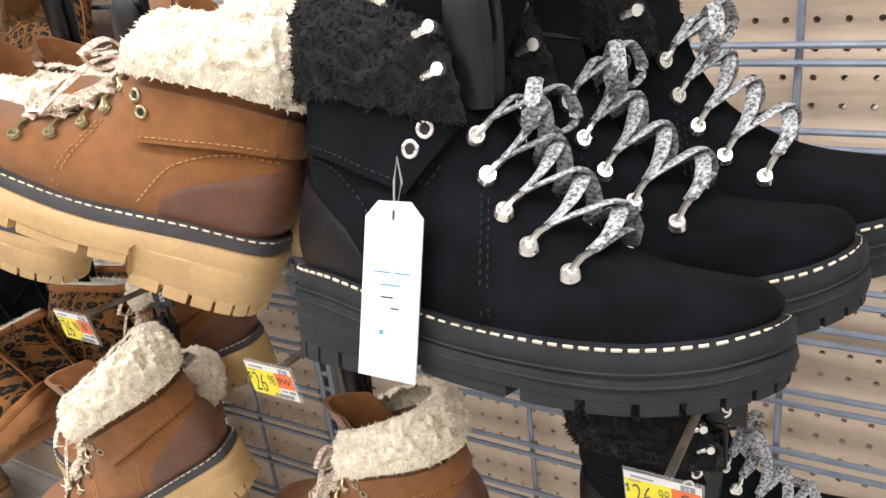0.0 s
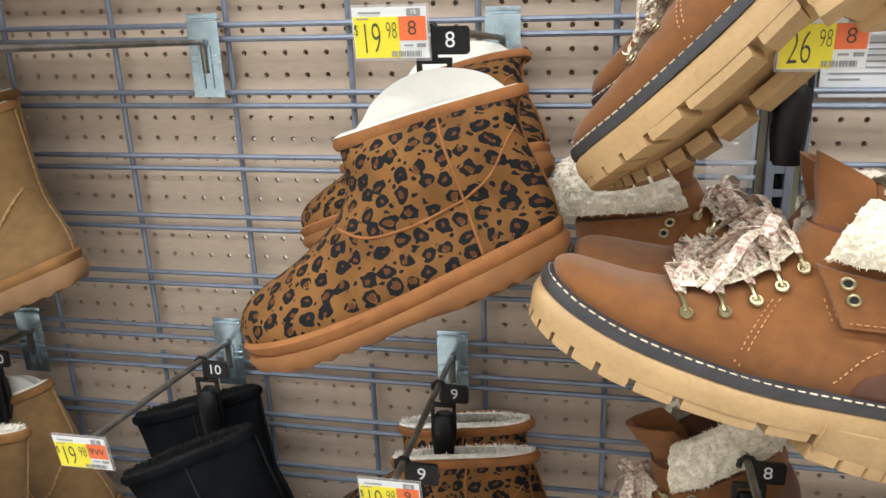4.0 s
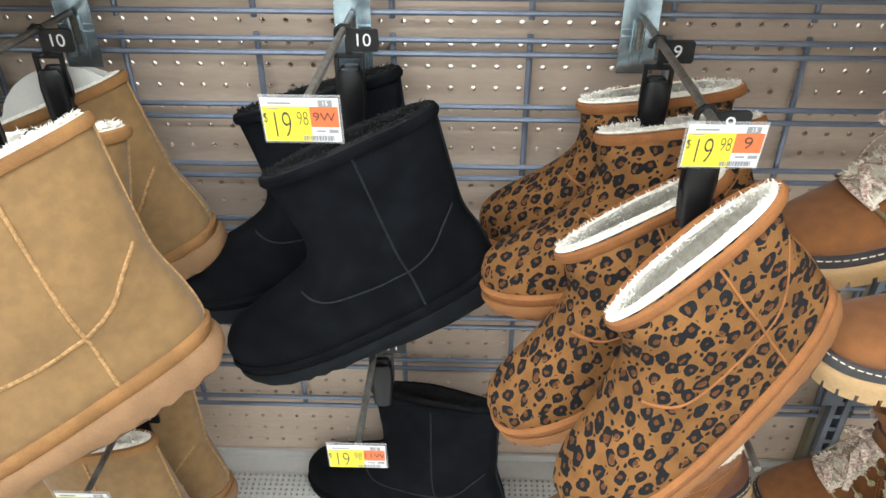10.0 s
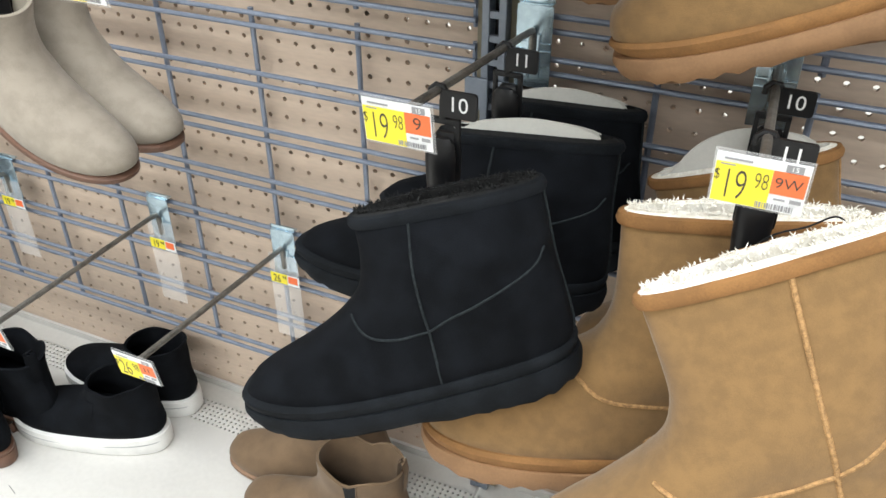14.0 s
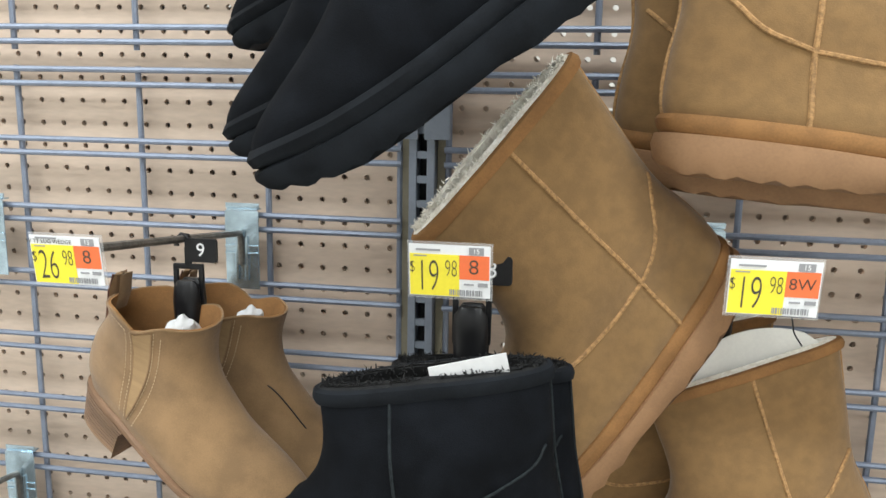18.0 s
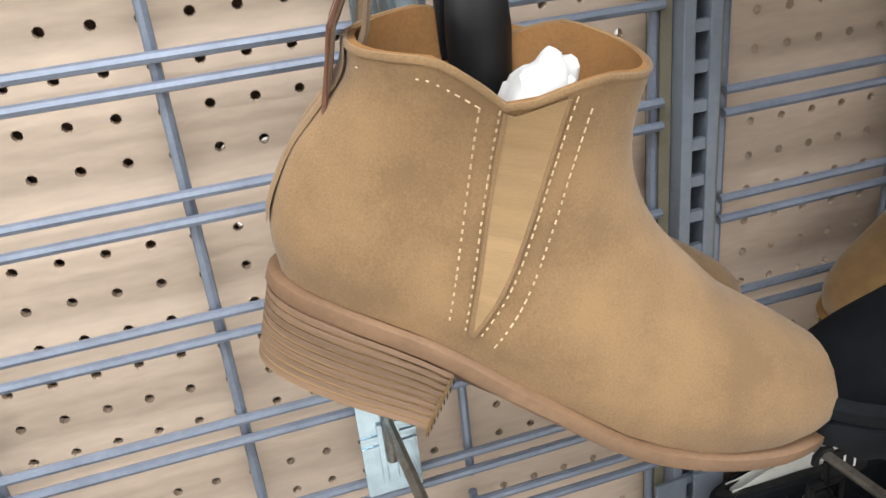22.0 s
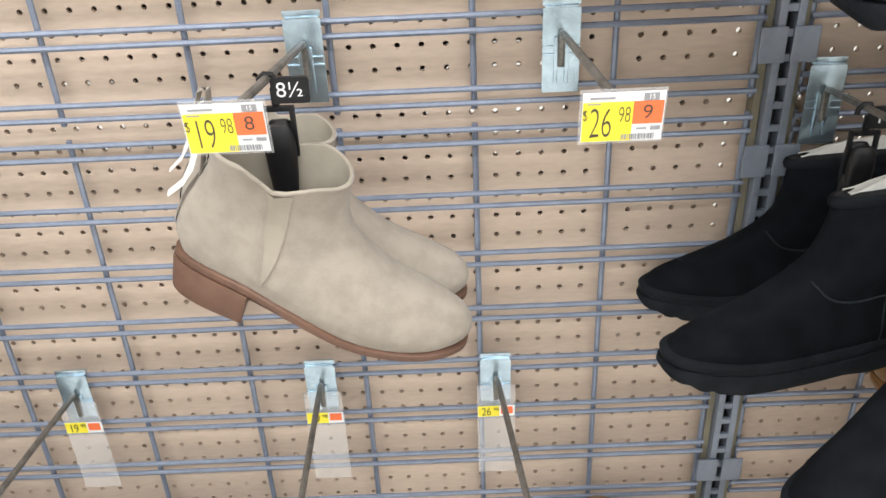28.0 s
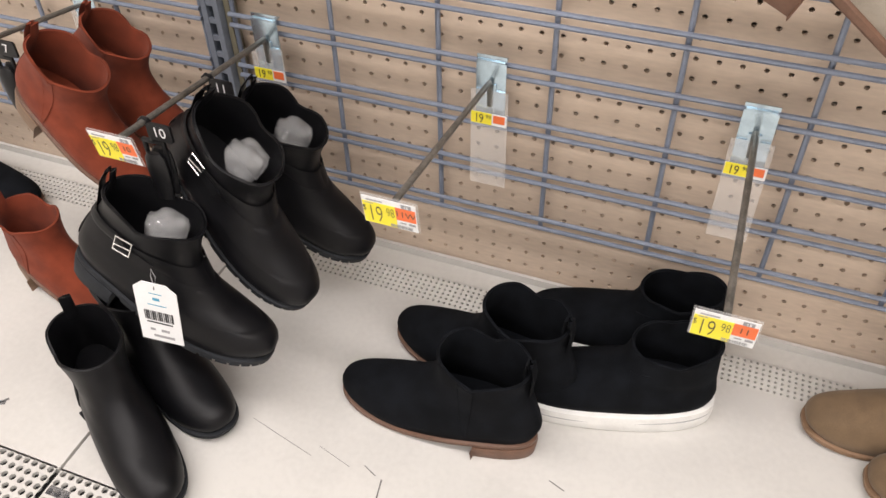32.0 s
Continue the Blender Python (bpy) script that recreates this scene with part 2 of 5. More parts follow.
M_INKGREY = plain("grey_ink", (0.30, 0.30, 0.31), 0.6)
M_BLUEINK = plain("blue_ink", (0.05, 0.30, 0.45), 0.6)
M_SCUFF = glass_like("scuff", (0.08, 0.08, 0.09), 0.35, 0.7)
M_PLASTIC = glass_like("clear_plastic_sleeve")
M_BAG = glass_like("clear_wrapping_film", alpha=0.16, rough=0.06)

M_TANHIK = mat("tan_suede", (0.213, 0.081, 0.0205), 0.92, var=0.11, scale=70, fine=1100, bump=0.5, sheen=0.2)
M_COUNTER = mat("brown_smooth_leather", (0.130, 0.056, 0.034), 0.45, var=0.14, scale=30, fine=500, bump=0.06)
M_GUM = mat("gum_rubber", (0.49, 0.318, 0.150), 0.5, var=0.10, scale=18, fine=260, bump=0.04)
M_WELT = mat("charcoal_rubber_welt", (0.050, 0.048, 0.052), 0.55, var=0.15, bump=0.06)
M_THREAD = mat("cream_thread", (0.72, 0.62, 0.46), 0.8, bump=0.1)
M_CAMELTHREAD = mat("pale_camel_thread", (0.58, 0.44, 0.27), 0.8, bump=0.1)
M_TANTHREAD = mat("tan_thread", (0.50, 0.26, 0.11), 0.8, bump=0.1)
M_CREAMFUR = mat("cream_fleece", (0.84, 0.775, 0.65), 0.95, var=0.16, scale=150, fine=700, bump=0.6, rgb2=(0.74, 0.67, 0.54))
M_BEIGEFUR = mat("beige_fleece", (0.496, 0.424, 0.336), 0.95, var=0.18, scale=150, fine=700, bump=0.6, rgb2=(0.42, 0.32, 0.21))
M_WHITEFUR = mat("white_fleece", (0.9, 0.87, 0.8), 0.95, var=0.12, scale=170, fine=800, bump=0.6, rgb2=(0.80, 0.75, 0.65))
M_BLACKFUR = mat("black_fleece", (0.006, 0.006, 0.006), 0.95, var=0.5, scale=150, fine=600, bump=0.6)
M_BLACKSUEDE = mat("black_suede", (0.0044, 0.0052, 0.0069), 0.95, var=0.35, scale=40, fine=1100, bump=0.5, sheen=0.0, spec=0.12)
M_BLACKSOLE = mat("black_rubber", (0.0145, 0.0165, 0.0200), 0.72, var=0.2, scale=40, fine=300, bump=0.08, spec=0.3)
M_BLACKFOAM = mat("black_foam_rubber", (0.0076, 0.0092, 0.0116), 0.85, var=0.3, scale=40, fine=700, bump=0.15, spec=0.15)
M_BLACKSEAM = mat("grey_black_seam", (0.017, 0.021, 0.023), 0.85, var=0.3, scale=300, fine=900, bump=0.4, spec=0.15)
M_BLACKLEATHER = mat("black_leather", (0.005, 0.005, 0.006), 0.42, var=0.2, scale=40, fine=500, bump=0.12, spec=0.22)
M_LACE = mat("silver_flecked_lace", (0.36, 0.37, 0.39), 0.7, var=0.75, scale=420, fine=1300, bump=0.5, rgb2=(0.05, 0.05, 0.055))
M_PLAIDLACE = mat("cream_and_red_lace", (0.72, 0.66, 0.55), 0.8, var=0.2, scale=300, fine=900, bump=0.4, rgb2=(0.38, 0.20, 0.16))
M_SILVER = mat("polished_nickel", (0.80, 0.80, 0.79), 0.22, 0.95, var=0.05, bump=0.02)
M_BRASS = mat("antique_brass", (0.42, 0.36, 0.22), 0.32, 0.95, var=0.15, bump=0.04)
M_LEOPARD = leopard_material()
M_RUSTTRIM = mat("orange_suede_trim", (0.275, 0.108, 0.031), 0.85, var=0.15, scale=50, fine=700, bump=0.2)
M_RUSTSOLE = mat("tan_orange_foam_sole", (0.255, 0.108, 0.034), 0.75, var=0.10, scale=40, fine=500, bump=0.08)
M_CHESTNUT = mat("chestnut_suede", (0.212, 0.122, 0.044), 0.92, var=0.10, scale=85, fine=1100, bump=0.5, sheen=0.2)
M_CHESTTRIM = mat("chestnut_suede_trim", (0.25, 0.122, 0.038), 0.85, var=0.15, scale=40, fine=700, bump=0.2)
M_CHESTSOLE = mat("light_brown_foam_sole", (0.262, 0.145, 0.068), 0.75, var=0.10, scale=40, fine=500, bump=0.08)
M_BRAID = mat("tan_braided_seam", (0.3432, 0.198, 0.0792), 0.85, var=0.3, scale=300, fine=900, bump=0.5)
M_CAMEL = mat("camel_suede", (0.25, 0.152, 0.07), 0.9, var=0.18, scale=30, fine=1100, bump=0.5, sheen=0.15)
M_CAMELTRIM = mat("camel_elastic", (0.33, 0.215, 0.105), 0.85, var=0.10, scale=60, fine=1200, bump=0.3, stretch=(0.2, 1, 3))
M_STACK = mat("stacked_heel_wood", (0.215, 0.135, 0.085), 0.55, var=0.25, scale=10, fine=120, bump=0.1, stretch=(0.25, 1, 6))
M_OUTSOLE = mat("tan_outsole_rubber", (0.2178, 0.1287, 0.0726), 0.6, var=0.10, bump=0.05)
M_BEIGESUEDE = mat("beige_suede", (0.315, 0.275, 0.225), 0.92, var=0.10, scale=60, fine=1100, bump=0.5, sheen=0.15)
M_BEIGEGORE = mat("beige_elastic", (0.33, 0.295, 0.235), 0.85, var=0.08, fine=1200, bump=0.3)
M_BROWNSOLE = mat("brown_rubber_sole", (0.136, 0.0704, 0.0448), 0.55, var=0.12, bump=0.06)
M_RUST = mat("rust_suede", (0.175, 0.035, 0.016), 0.94, var=0.16, scale=38, fine=1100, bump=0.5, sheen=0.05, spec=0.2)
M_KHAKI = mat("khaki_brown_nubuck", (0.145, 0.093, 0.050), 0.85, var=0.13, scale=38, fine=700, bump=0.2, sheen=0.1)
M_WHITESOLE = mat("white_rubber_sole", (0.76, 0.755, 0.73), 0.5, var=0.05, bump=0.03)
M_PAPER = mat("white_stuffing_paper", (0.62, 0.62, 0.62), 0.8, var=0.05, scale=60, fine=200, bump=0.4)
M_BOARD = mat("white_liner_card", (0.72, 0.71, 0.66), 0.7, var=0.04, bump=0.05)

# ---- structure ----
X0, X1 = -2 * BAY, 2 * BAY


def holed_sheet(name, x0, x1, z0, z1, pitch, r, depth, px, pz, material, flip=False, sides=8):
    """A sheet in the plane y = 0 with a grid of round holes, each with its wall; local z up."""
    nx, nz = int(round((x1 - x0) / pitch)), int(round((z1 - z0) / pitch))
    x0, z0 = math.floor(x0 / pitch) * pitch + px - pitch / 2, math.floor(z0 / pitch) * pitch + pz - pitch / 2
    ang = np.arange(sides) * 2 * np.pi / sides + np.pi / sides
    sq = np.stack([np.sign(np.cos(ang)), np.sign(np.sin(ang))], 1)
    m = np.abs(np.stack([np.cos(ang), np.sin(ang)], 1)).max(1)
    outer = np.stack([np.cos(ang), np.sin(ang)], 1) / m[:, None] * pitch / 2
    inner = np.stack([np.cos(ang), np.sin(ang)], 1) * r
    cx, cz = np.meshgrid(x0 + pitch * (np.arange(nx) + 0.5), z0 + pitch * (np.arange(nz) + 0.5))
    c = np.stack([cx.ravel(), cz.ravel()], 1)
    k = len(c)
    o, i = c[:, None] + outer, c[:, None] + inner
    corner = c[:, None] + np.array([[1, 1], [-1, 1], [-1, -1], [1, -1]]) * pitch / 2
    y = np.zeros((k, sides, 1))
    cat = lambda a, d: np.concatenate([a[..., :1], np.full(a.shape[:2] + (1,), d), a[..., 1:]], 2)
    per = sides * 3 + 4
    verts = np.concatenate([cat(o, 0.0), cat(i, 0.0), cat(i, depth), cat(corner, 0.0)], 1).reshape(-1, 3)
    base = np.arange(k)[:, None] * per
    faces = []
    for j in range(sides):
        q = (j + 1) % sides
        faces.append(base + np.array([j, q, sides + q, sides + j]))
        faces.append(base + np.array([sides + j, sides + q, 2 * sides + q, 2 * sides + j]))
    quads = np.concatenate(faces)
    tris = []
    for n, j in enumerate((0, 2, 4, 6) if sides == 8 else ()):
        tris.append(base + np.array([j, 3 * sides + n, (j + 1) % sides]))
    polys = quads.tolist() + (np.concatenate(tris).tolist() if tris else [])
    me = bpy.data.meshes.new(name)
    me.from_pydata(verts.tolist(), [], polys)
    me.materials.append(material)
    return me


# pegboard: the near face, and the far face of the same double-sided fixture
for n in range(4):
    a = X0 + n * BAY
    me = holed_sheet("pegboard", a + 0.012, a + BAY - 0.012, 0.18, 2.15, 0.0254, 0.0032, 0.006, 0.4 * 0.0254, 0.10 * 0.0254, M_PEG)
    ob = new("wall_pegboard_%d" % (n + 1), me)
    ob.location.y = PEG_Y
    tagged(ob, "tan hardboard pegboard panel with rows of round holes", "pegboard", kind="structure")
    xs = [v.co.x for v in me.vertices]
    for x0, x1 in ((a + 0.012, min(xs)), (max(xs), a + BAY - 0.012)):
        if x1 - x0 > 0.001:
            part("panel_margin", boxed(x0, x1, 0, 0.006, 0.18, 2.15), M_PEG, ob, smooth=False)
# far holes widened at x > 0 so more light shows through the near ones
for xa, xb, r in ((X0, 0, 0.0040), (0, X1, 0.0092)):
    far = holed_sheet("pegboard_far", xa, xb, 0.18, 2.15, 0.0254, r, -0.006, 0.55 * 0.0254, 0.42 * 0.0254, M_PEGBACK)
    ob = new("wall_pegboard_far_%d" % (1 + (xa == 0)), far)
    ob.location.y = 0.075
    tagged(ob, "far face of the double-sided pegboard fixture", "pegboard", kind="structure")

# room that closes the place
for name, bounds, m in (("floor", (-6, 6, -7, 5, -0.05, 0), M_FLOOR), ("wall_north", (-6, 6, 5, 5.1, 0, CEIL), M_WALLW), ("wall_south", (-6, 6, -7.1, -7, 0, CEIL), M_WALLW),
                        ("wall_west", (-6.1, -6, -7, 5, 0, CEIL), M_WALLW), ("wall_east", (6, 6.1, -7, 5, 0, CEIL), M_WALLW), ("ceiling", (-6, 6, -7, 5, CEIL, CEIL + 0.1), M_CEIL)):
    tagged(part(name, boxed(*bounds), m, smooth=False), {"floor": "pale vinyl store floor", "ceiling": "white tiled store ceiling"}.get(name, "plain white store wall"), name.split("_")[0], kind="structure")

# uprights: slotted posts with a cream board edge beside them
def post_mesh():
    bm = bmesh.new()
    z0, z1 = 0.18, 2.15
    for sx in (-1, 1):
        box(bm, sx * 0.0052, sx * 0.0135, -0.012, 0.018, z0, z1, 0.001)
    z = z0
    while z < z1 - 0.02:
        box(bm, -0.0056, 0.0056, -0.0105, -0.006, z, z + 0.0075)
        z += 0.0254
    return mesh_of(bm, "upright", M_POST, smooth=False)


# POSTBACK is a dark sheet that paints the shade within the post's slots
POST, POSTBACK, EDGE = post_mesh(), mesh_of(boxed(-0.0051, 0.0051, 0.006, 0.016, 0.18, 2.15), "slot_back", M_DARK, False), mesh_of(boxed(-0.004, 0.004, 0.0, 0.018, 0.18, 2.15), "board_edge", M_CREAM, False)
for n in range(5):
    post = empty("upright_post", pose(X0 + n * BAY, 0, 0))
    tagged(post, "grey slotted steel upright between two wire panels", "upright post", group="slotted uprights")
    part("channel", POST, None, post)
    part("slot_back", POSTBACK, None, post, "dark sheet standing for the shade inside the slots")
    for sx in (-1, 1):
        part("board_edge", EDGE, None, post, "cream board edge").location = (sx * 0.0185, 0, 0)

# wire panels
W_R = 0.0033
HW = mesh_of(tube(bmesh.new(), [(-0.003, 0, 0), (8 * S + 0.003, 0, 0)], W_R, 8), "cross_wire", M_WIRE)
VW = mesh_of(tube(bmesh.new(), [(0, 0, -0.024), (0, 0, 7 * P + 0.004)], W_R * 1.05, 8), "upright_wire", M_WIRE)
CLIP = boxed(-0.0135, 0.0135, -0.016, -0.0125, -0.0185, 0.0185, 0.0012)
CLIP = mesh_of(CLIP, "panel_bracket", M_POST, False)
PANELS = (("lower", ZU - GAP - 7 * P), ("middle", ZU), ("upper", ZU + 7 * P + GAP))
for n in range(4):
    xa = X0 + n * BAY + G
    for where, zb in PANELS:
        panel = empty("wire_panel", pose(xa, 0, zb))
        tagged(panel, "grey enamelled wire grid panel with paired cross wires on the pegboard", "wire panel", group="wire grid panels")
        for j in range(8):
            for dz in (0.0, -0.0155):
                part("cross_wire", HW, None, panel).location = (0, -0.0035, j * P + dz)
        for i in range(9):
            part("upright_wire", VW, None, panel).location = (i * S, 0.0035, 0)
        for i in (0, 8):
            for z in (0.035, 7 * P - 0.047):
                part("panel_bracket", CLIP, None, panel).location = (i * S + (0.009 if i else -0.009), 0, z)

# base deck: cream steel shelf with perforated strips
def deck_sheet(n):
    a = X0 + n * BAY
    deck = empty("base_deck", pose(a, 0, DECK_Z))
    tagged(deck, "cream enamelled steel base deck with perforated strips, scuffed", "shelf deck", group="base decks")
    w = BAY - 0.003
    strips = ((0.012, -0.022, False), (-0.022, -0.072, True), (-0.072, -0.495, False), (-0.495, -0.555, True), (-0.555, -0.61, False))
    for y0, y1, holed in strips:
        if not holed:
            part("deck_plate", boxed(0.0015, w, y1, y0, -0.012, 0.0), M_DECK, deck, smooth=False)
            continue
        near = y0 < -0.3
        pit = 0.0125 if near else 0.0085
        me = holed_sheet("perforated_strip", 0.0, w, 0.0, abs(y1 - y0), pit, pit * (0.36 if near else 0.26), 0.006, pit / 2, pit / 2, M_DECK, sides=8)
        ob = part("perforated_strip", me, None, deck)
        ob.matrix_basis = Matrix.Translation((0.0015, y1, 0)) @ pose(0, 0, 0, -90)
        ob.matrix_basis = Matrix.Translation((0.0015, y1, 0)) @ Matrix(((1, 0, 0, 0), (0, 0, 1, 0), (0, -1, 0, 0), (0, 0, 0, 1)))
        # added dark sheet: paints the shade seen through the perforations
        part("strip_shade", boxed(0.0015, w, y1, y0, -0.02, -0.014), M_DARK, deck, smooth=False)
    part("front_lip", boxed(0.0015, w, -0.625, -0.611, -0.045, 0.0, 0.002), M_DECK, deck)
    part("kick_panel", boxed(0.0015, w, -0.60, -0.59, -DECK_Z, -0.013), M_DECK, deck, smooth=False)
    part("back_lip", boxed(0.0015, w, 0.0125, 0.018, -0.012, 0.012), M_DECK, deck, smooth=False)


for n in range(4):
    deck_sheet(n)

# ---- fixtures ----
TEXTS = {}


def text_mesh(s, size, material, weight=0.0):
    key = (s, size, material.name, weight)
    if key not in TEXTS:
        cu = bpy.data.curves.new("text", "FONT")
        cu.body, cu.size, cu.align_x, cu.align_y, cu.extrude = s, size, "CENTER", "CENTER", 0.0001
        cu.offset = weight * size
        tmp = bpy.data.objects.new("text", cu)
        scene.collection.objects.link(tmp)
        me = bpy.data.meshes.new_from_object(tmp.evaluated_get(bpy.context.evaluated_depsgraph_get()))
        bpy.data.objects.remove(tmp)
        me.materials.clear()
        me.materials.append(material)
        TEXTS[key] = me
    return TEXTS[key]


FACE = pose(0, 0, 0, 90)
SHEETS = {}


def sheet(name, w, h, material, d=0.0006, bevel=0.0):
    key = (name, w, h, material.name)
    if key not in SHEETS:
        SHEETS[key] = mesh_of(boxed(-w / 2, w / 2, 0, d, -h / 2, h / 2, bevel), name, material, bool(bevel))
    return SHEETS[key]


def put(name, me, parent, x, y, z, m=None, label=""):
    ob = part(name, me, None, parent, label)
    ob.matrix_basis = Matrix.Translation((x, y, z)) @ (m if m is not None else Matrix())
    return ob


def barcode_mesh(w, h):
    """Thin upright bars of uneven width, joined as one printed code."""
    bm = bmesh.new()
    x = -w / 2
    for k in range(16):
        d = w * (0.018 + 0.016 * (k * 7 % 3))
        box(bm, x, x + d, 0, 0.0004, -h / 2, h / 2)
        x += d + w * (0.016 + 0.014 * (k * 5 % 4) / 2)
    return mesh_of(bm, "barcode", M_INKGREY, False)


def price_card(parent, cents="98", whole="19", size="8", title="", w=0.054, h=0.036):
    """A price label facing -y round the parent's origin: yellow price field, orange size field, bars of small print."""
    put("card", sheet("card", w, h, M_CARD), parent, 0, 0, 0)
    put("yellow_field", sheet("yellow_field", w * 0.61, h * 0.80, M_YELLOW), parent, -w * 0.185, -0.0004, -h * 0.085)
    put("orange_field", sheet("orange_field", w * 0.365, h * 0.46, M_ORANGE), parent, w * 0.305, -0.0004, h * 0.085)
    put("price_text", text_mesh(whole, h * 0.66, M_PRICEINK, -0.018), parent, -w * 0.265, -0.0006, -h * 0.13, FACE @ Matrix.Diagonal((0.66, 1.34, 1, 1)))
    put("price_text", text_mesh(cents, h * 0.36, M_PRICEINK, -0.022), parent, w * 0.020, -0.0006, h * 0.04, FACE @ Matrix.Diagonal((0.66, 1.30, 1, 1)))
    put("size_text", text_mesh(size, h * (0.40 if len(size) < 2 else 0.29), M_PRICEINK, -0.010), parent, w * 0.300, -0.0006, h * 0.085, FACE)
    put("price_text", text_mesh("$", h * 0.26, M_PRICEINK, -0.02), parent, -w * 0.460, -0.0006, h * 0.06, FACE @ Matrix.Diagonal((0.8, 1.2, 1, 1)))
    put("grey_box", sheet("grey_box", w * 0.18, h * 0.14, M_INKGREY), parent, w * 0.330, -0.0005, h * 0.400)
    put("box_text", text_mesh("15", h * 0.13, M_WHITEP), parent, w * 0.330, -0.0008, h * 0.400, FACE)
    if title:
        put("title_text", text_mesh(title, h * 0.115, M_PRICEINK, -0.01), parent, -w * 0.22, -0.0006, h * 0.385, FACE)
    if "barcode" not in SHEETS:
        SHEETS["barcode"] = barcode_mesh(w * 0.44, h * 0.11)
    put("barcode", SHEETS["barcode"], parent, w * 0.22, -0.0007, -h * 0.405)["kind"] = "stuff"
    for bx, bz, bw, bh in ((-0.26, 0.455 if title else 0.40, 0.30, 0.03), (0.24, -0.24, 0.12, 0.03), (0.41, -0.24, 0.12, 0.07), (-0.36, 0.285, 0.16, 0.022)):
        put("small_print", sheet("small_print", w * bw, h * bh, M_INKGREY), parent, w * bx, -0.0007, h * bz)


BRACKET = mesh_of(boxed(-0.019, 0.019, -0.0150, -0.0135, -0.080, 0.0062, 0.0004), "bracket", M_ZINC)
FLANGE = mesh_of(boxed(-0.017, 0.017, -0.0148, -0.0010, 0.0062, 0.0080, 0.0004), "top_flange", M_ZINC)
LIP = mesh_of(boxed(-0.019, 0.019, -0.0125, -0.0112, 0.0080, 0.0140, 0.0004), "hook_lip", M_ZINC)
CREASE = mesh_of(boxed(-0.019, 0.019, -0.0166, -0.0150, 0, 0.003, 0.0006), "crease", M_ZINC)
RIB = mesh_of(boxed(-0.002, 0.002, -0.0175, -0.0150, -0.070, -0.022, 0.0006), "rib", M_ZINC)
HOLDERS = {}


def hook(x, z, label=None, end=None, sleeve=None, tag_turn=0.0):
    """A peg hook clipped on a pair of wires whose upper one is at z; end is the tip of its rod."""
    h = empty("display_hook", pose(x, 0, z))
    tagged(h, "galvanised display hook with a long steel rod" + (" and price label" if label else ", no label"), "display hook", group="display hooks")
    br = part("bracket", BRACKET, None, h)
    part("top_flange", FLANGE, None, br)
    part("hook_lip", LIP, None, br)
    for q in (-0.034, -0.042):
        part("crease", CREASE, None, br).location.z = q
    for q in (-0.0055, 0.0055):
        part("rib", RIB, None, br).location.x = q
    end = Vector(end or (x, -0.315, z + 0.006)) - Vector((x, 0, z))
    dx, tag_drop = end.x, 0.0
    bm = tube(bmesh.new(), [(0, -0.0175, -0.052), (0, -0.0185, -0.024), (0, -0.0215, -0.0175), (dx * 0.1, -0.032, -0.016), end], 0.0036, 8)
    part("rod", bm, M_ROD, h)
    if label:
        holder = part("label_holder", boxed(-0.0285, 0.0285, -0.0005, 0.0010, -0.0205, 0.0195, 0.0005), M_PLASTIC, h, "clear plastic label holder")
        holder.matrix_basis = Matrix.Translation(end + Vector((0, -0.003, -0.006 - tag_drop))) @ pose(0, 0, 0, 8, 0, tag_turn)
        price_card(holder, *label)
        for o in holder.children:
            o.location.y -= 0.0018
    if sleeve:
        s = part("label_sleeve", boxed(-0.024, 0.024, -0.0196, -0.0190, -0.175, -0.03, 0.0002), M_PLASTIC, h, "clear plastic label sleeve")
        for w in sleeve:
            small = part("sleeve_label", boxed(-0.0235, 0.0235, -0.0206, -0.0200, -0.079, -0.062), M_CARD, s)
            put("yellow_field", sheet("yellow_field", 0.027, 0.0165, M_YELLOW), s, -0.0095, -0.0212, -0.070)
            put("orange_field", sheet("orange_field", 0.015, 0.011, M_ORANGE), s, 0.0135, -0.0212, -0.069)
            put("price_text", text_mesh(w, 0.0145, M_INK), s, -0.0125, -0.0214, -0.071, FACE @ Matrix.Diagonal((0.85, 1.2, 1, 1)))
            put("price_text", text_mesh("98", 0.007, M_INK), s, 0.0, -0.0214, -0.067, FACE)
    return h, end + Vector((x, 0, z))


def rounded_plate(w, h, d, r=0.003, n=4):
    bm = bmesh.new()
    pts = []
    for cx, cz, a0 in ((w / 2 - r, h / 2 - r, 0), (-w / 2 + r, h / 2 - r, 90), (-w / 2 + r, -h / 2 + r, 180), (w / 2 - r, -h / 2 + r, 270)):
        for k in range(n + 1):
            a = radians(a0 + 90 * k / n)
            pts.append((cx + r * math.cos(a), cz + r * math.sin(a)))
    loft(bm, [[(x, y, z) for x, z in pts] for y in (d / 2, -d / 2)], True, True)
    return bm


TAB = mesh_of(rounded_plate(0.031, 0.022, 0.003), "size_tab", M_BLACKP)
JAW = bmesh.new()
loft(JAW, [[(w * math.cos(a) * 1.0, d * math.sin(a), z) for a in [2 * math.pi * k / 14 for k in range(14)]] for w, d, z in ((0.008, 0.003, 0.0), (0.0125, 0.006, -0.006), (0.0135, 0.0075, -0.02), (0.0125, 0.0065, -0.042), (0.0105, 0.005, -0.062))], True, True)
JAW = mesh_of(JAW, "clip_jaw", M_BLACKP)
LOOPB = bmesh.new()
tube(LOOPB, [(0.005, 0, -0.006), (0.0066, 0, 0.002), (0.004, 0, 0.0066), (-0.002, 0, 0.0072), (-0.0066, 0, 0.003), (-0.0072, 0, -0.003)], 0.0026, 8, up=(0, 1, 0))
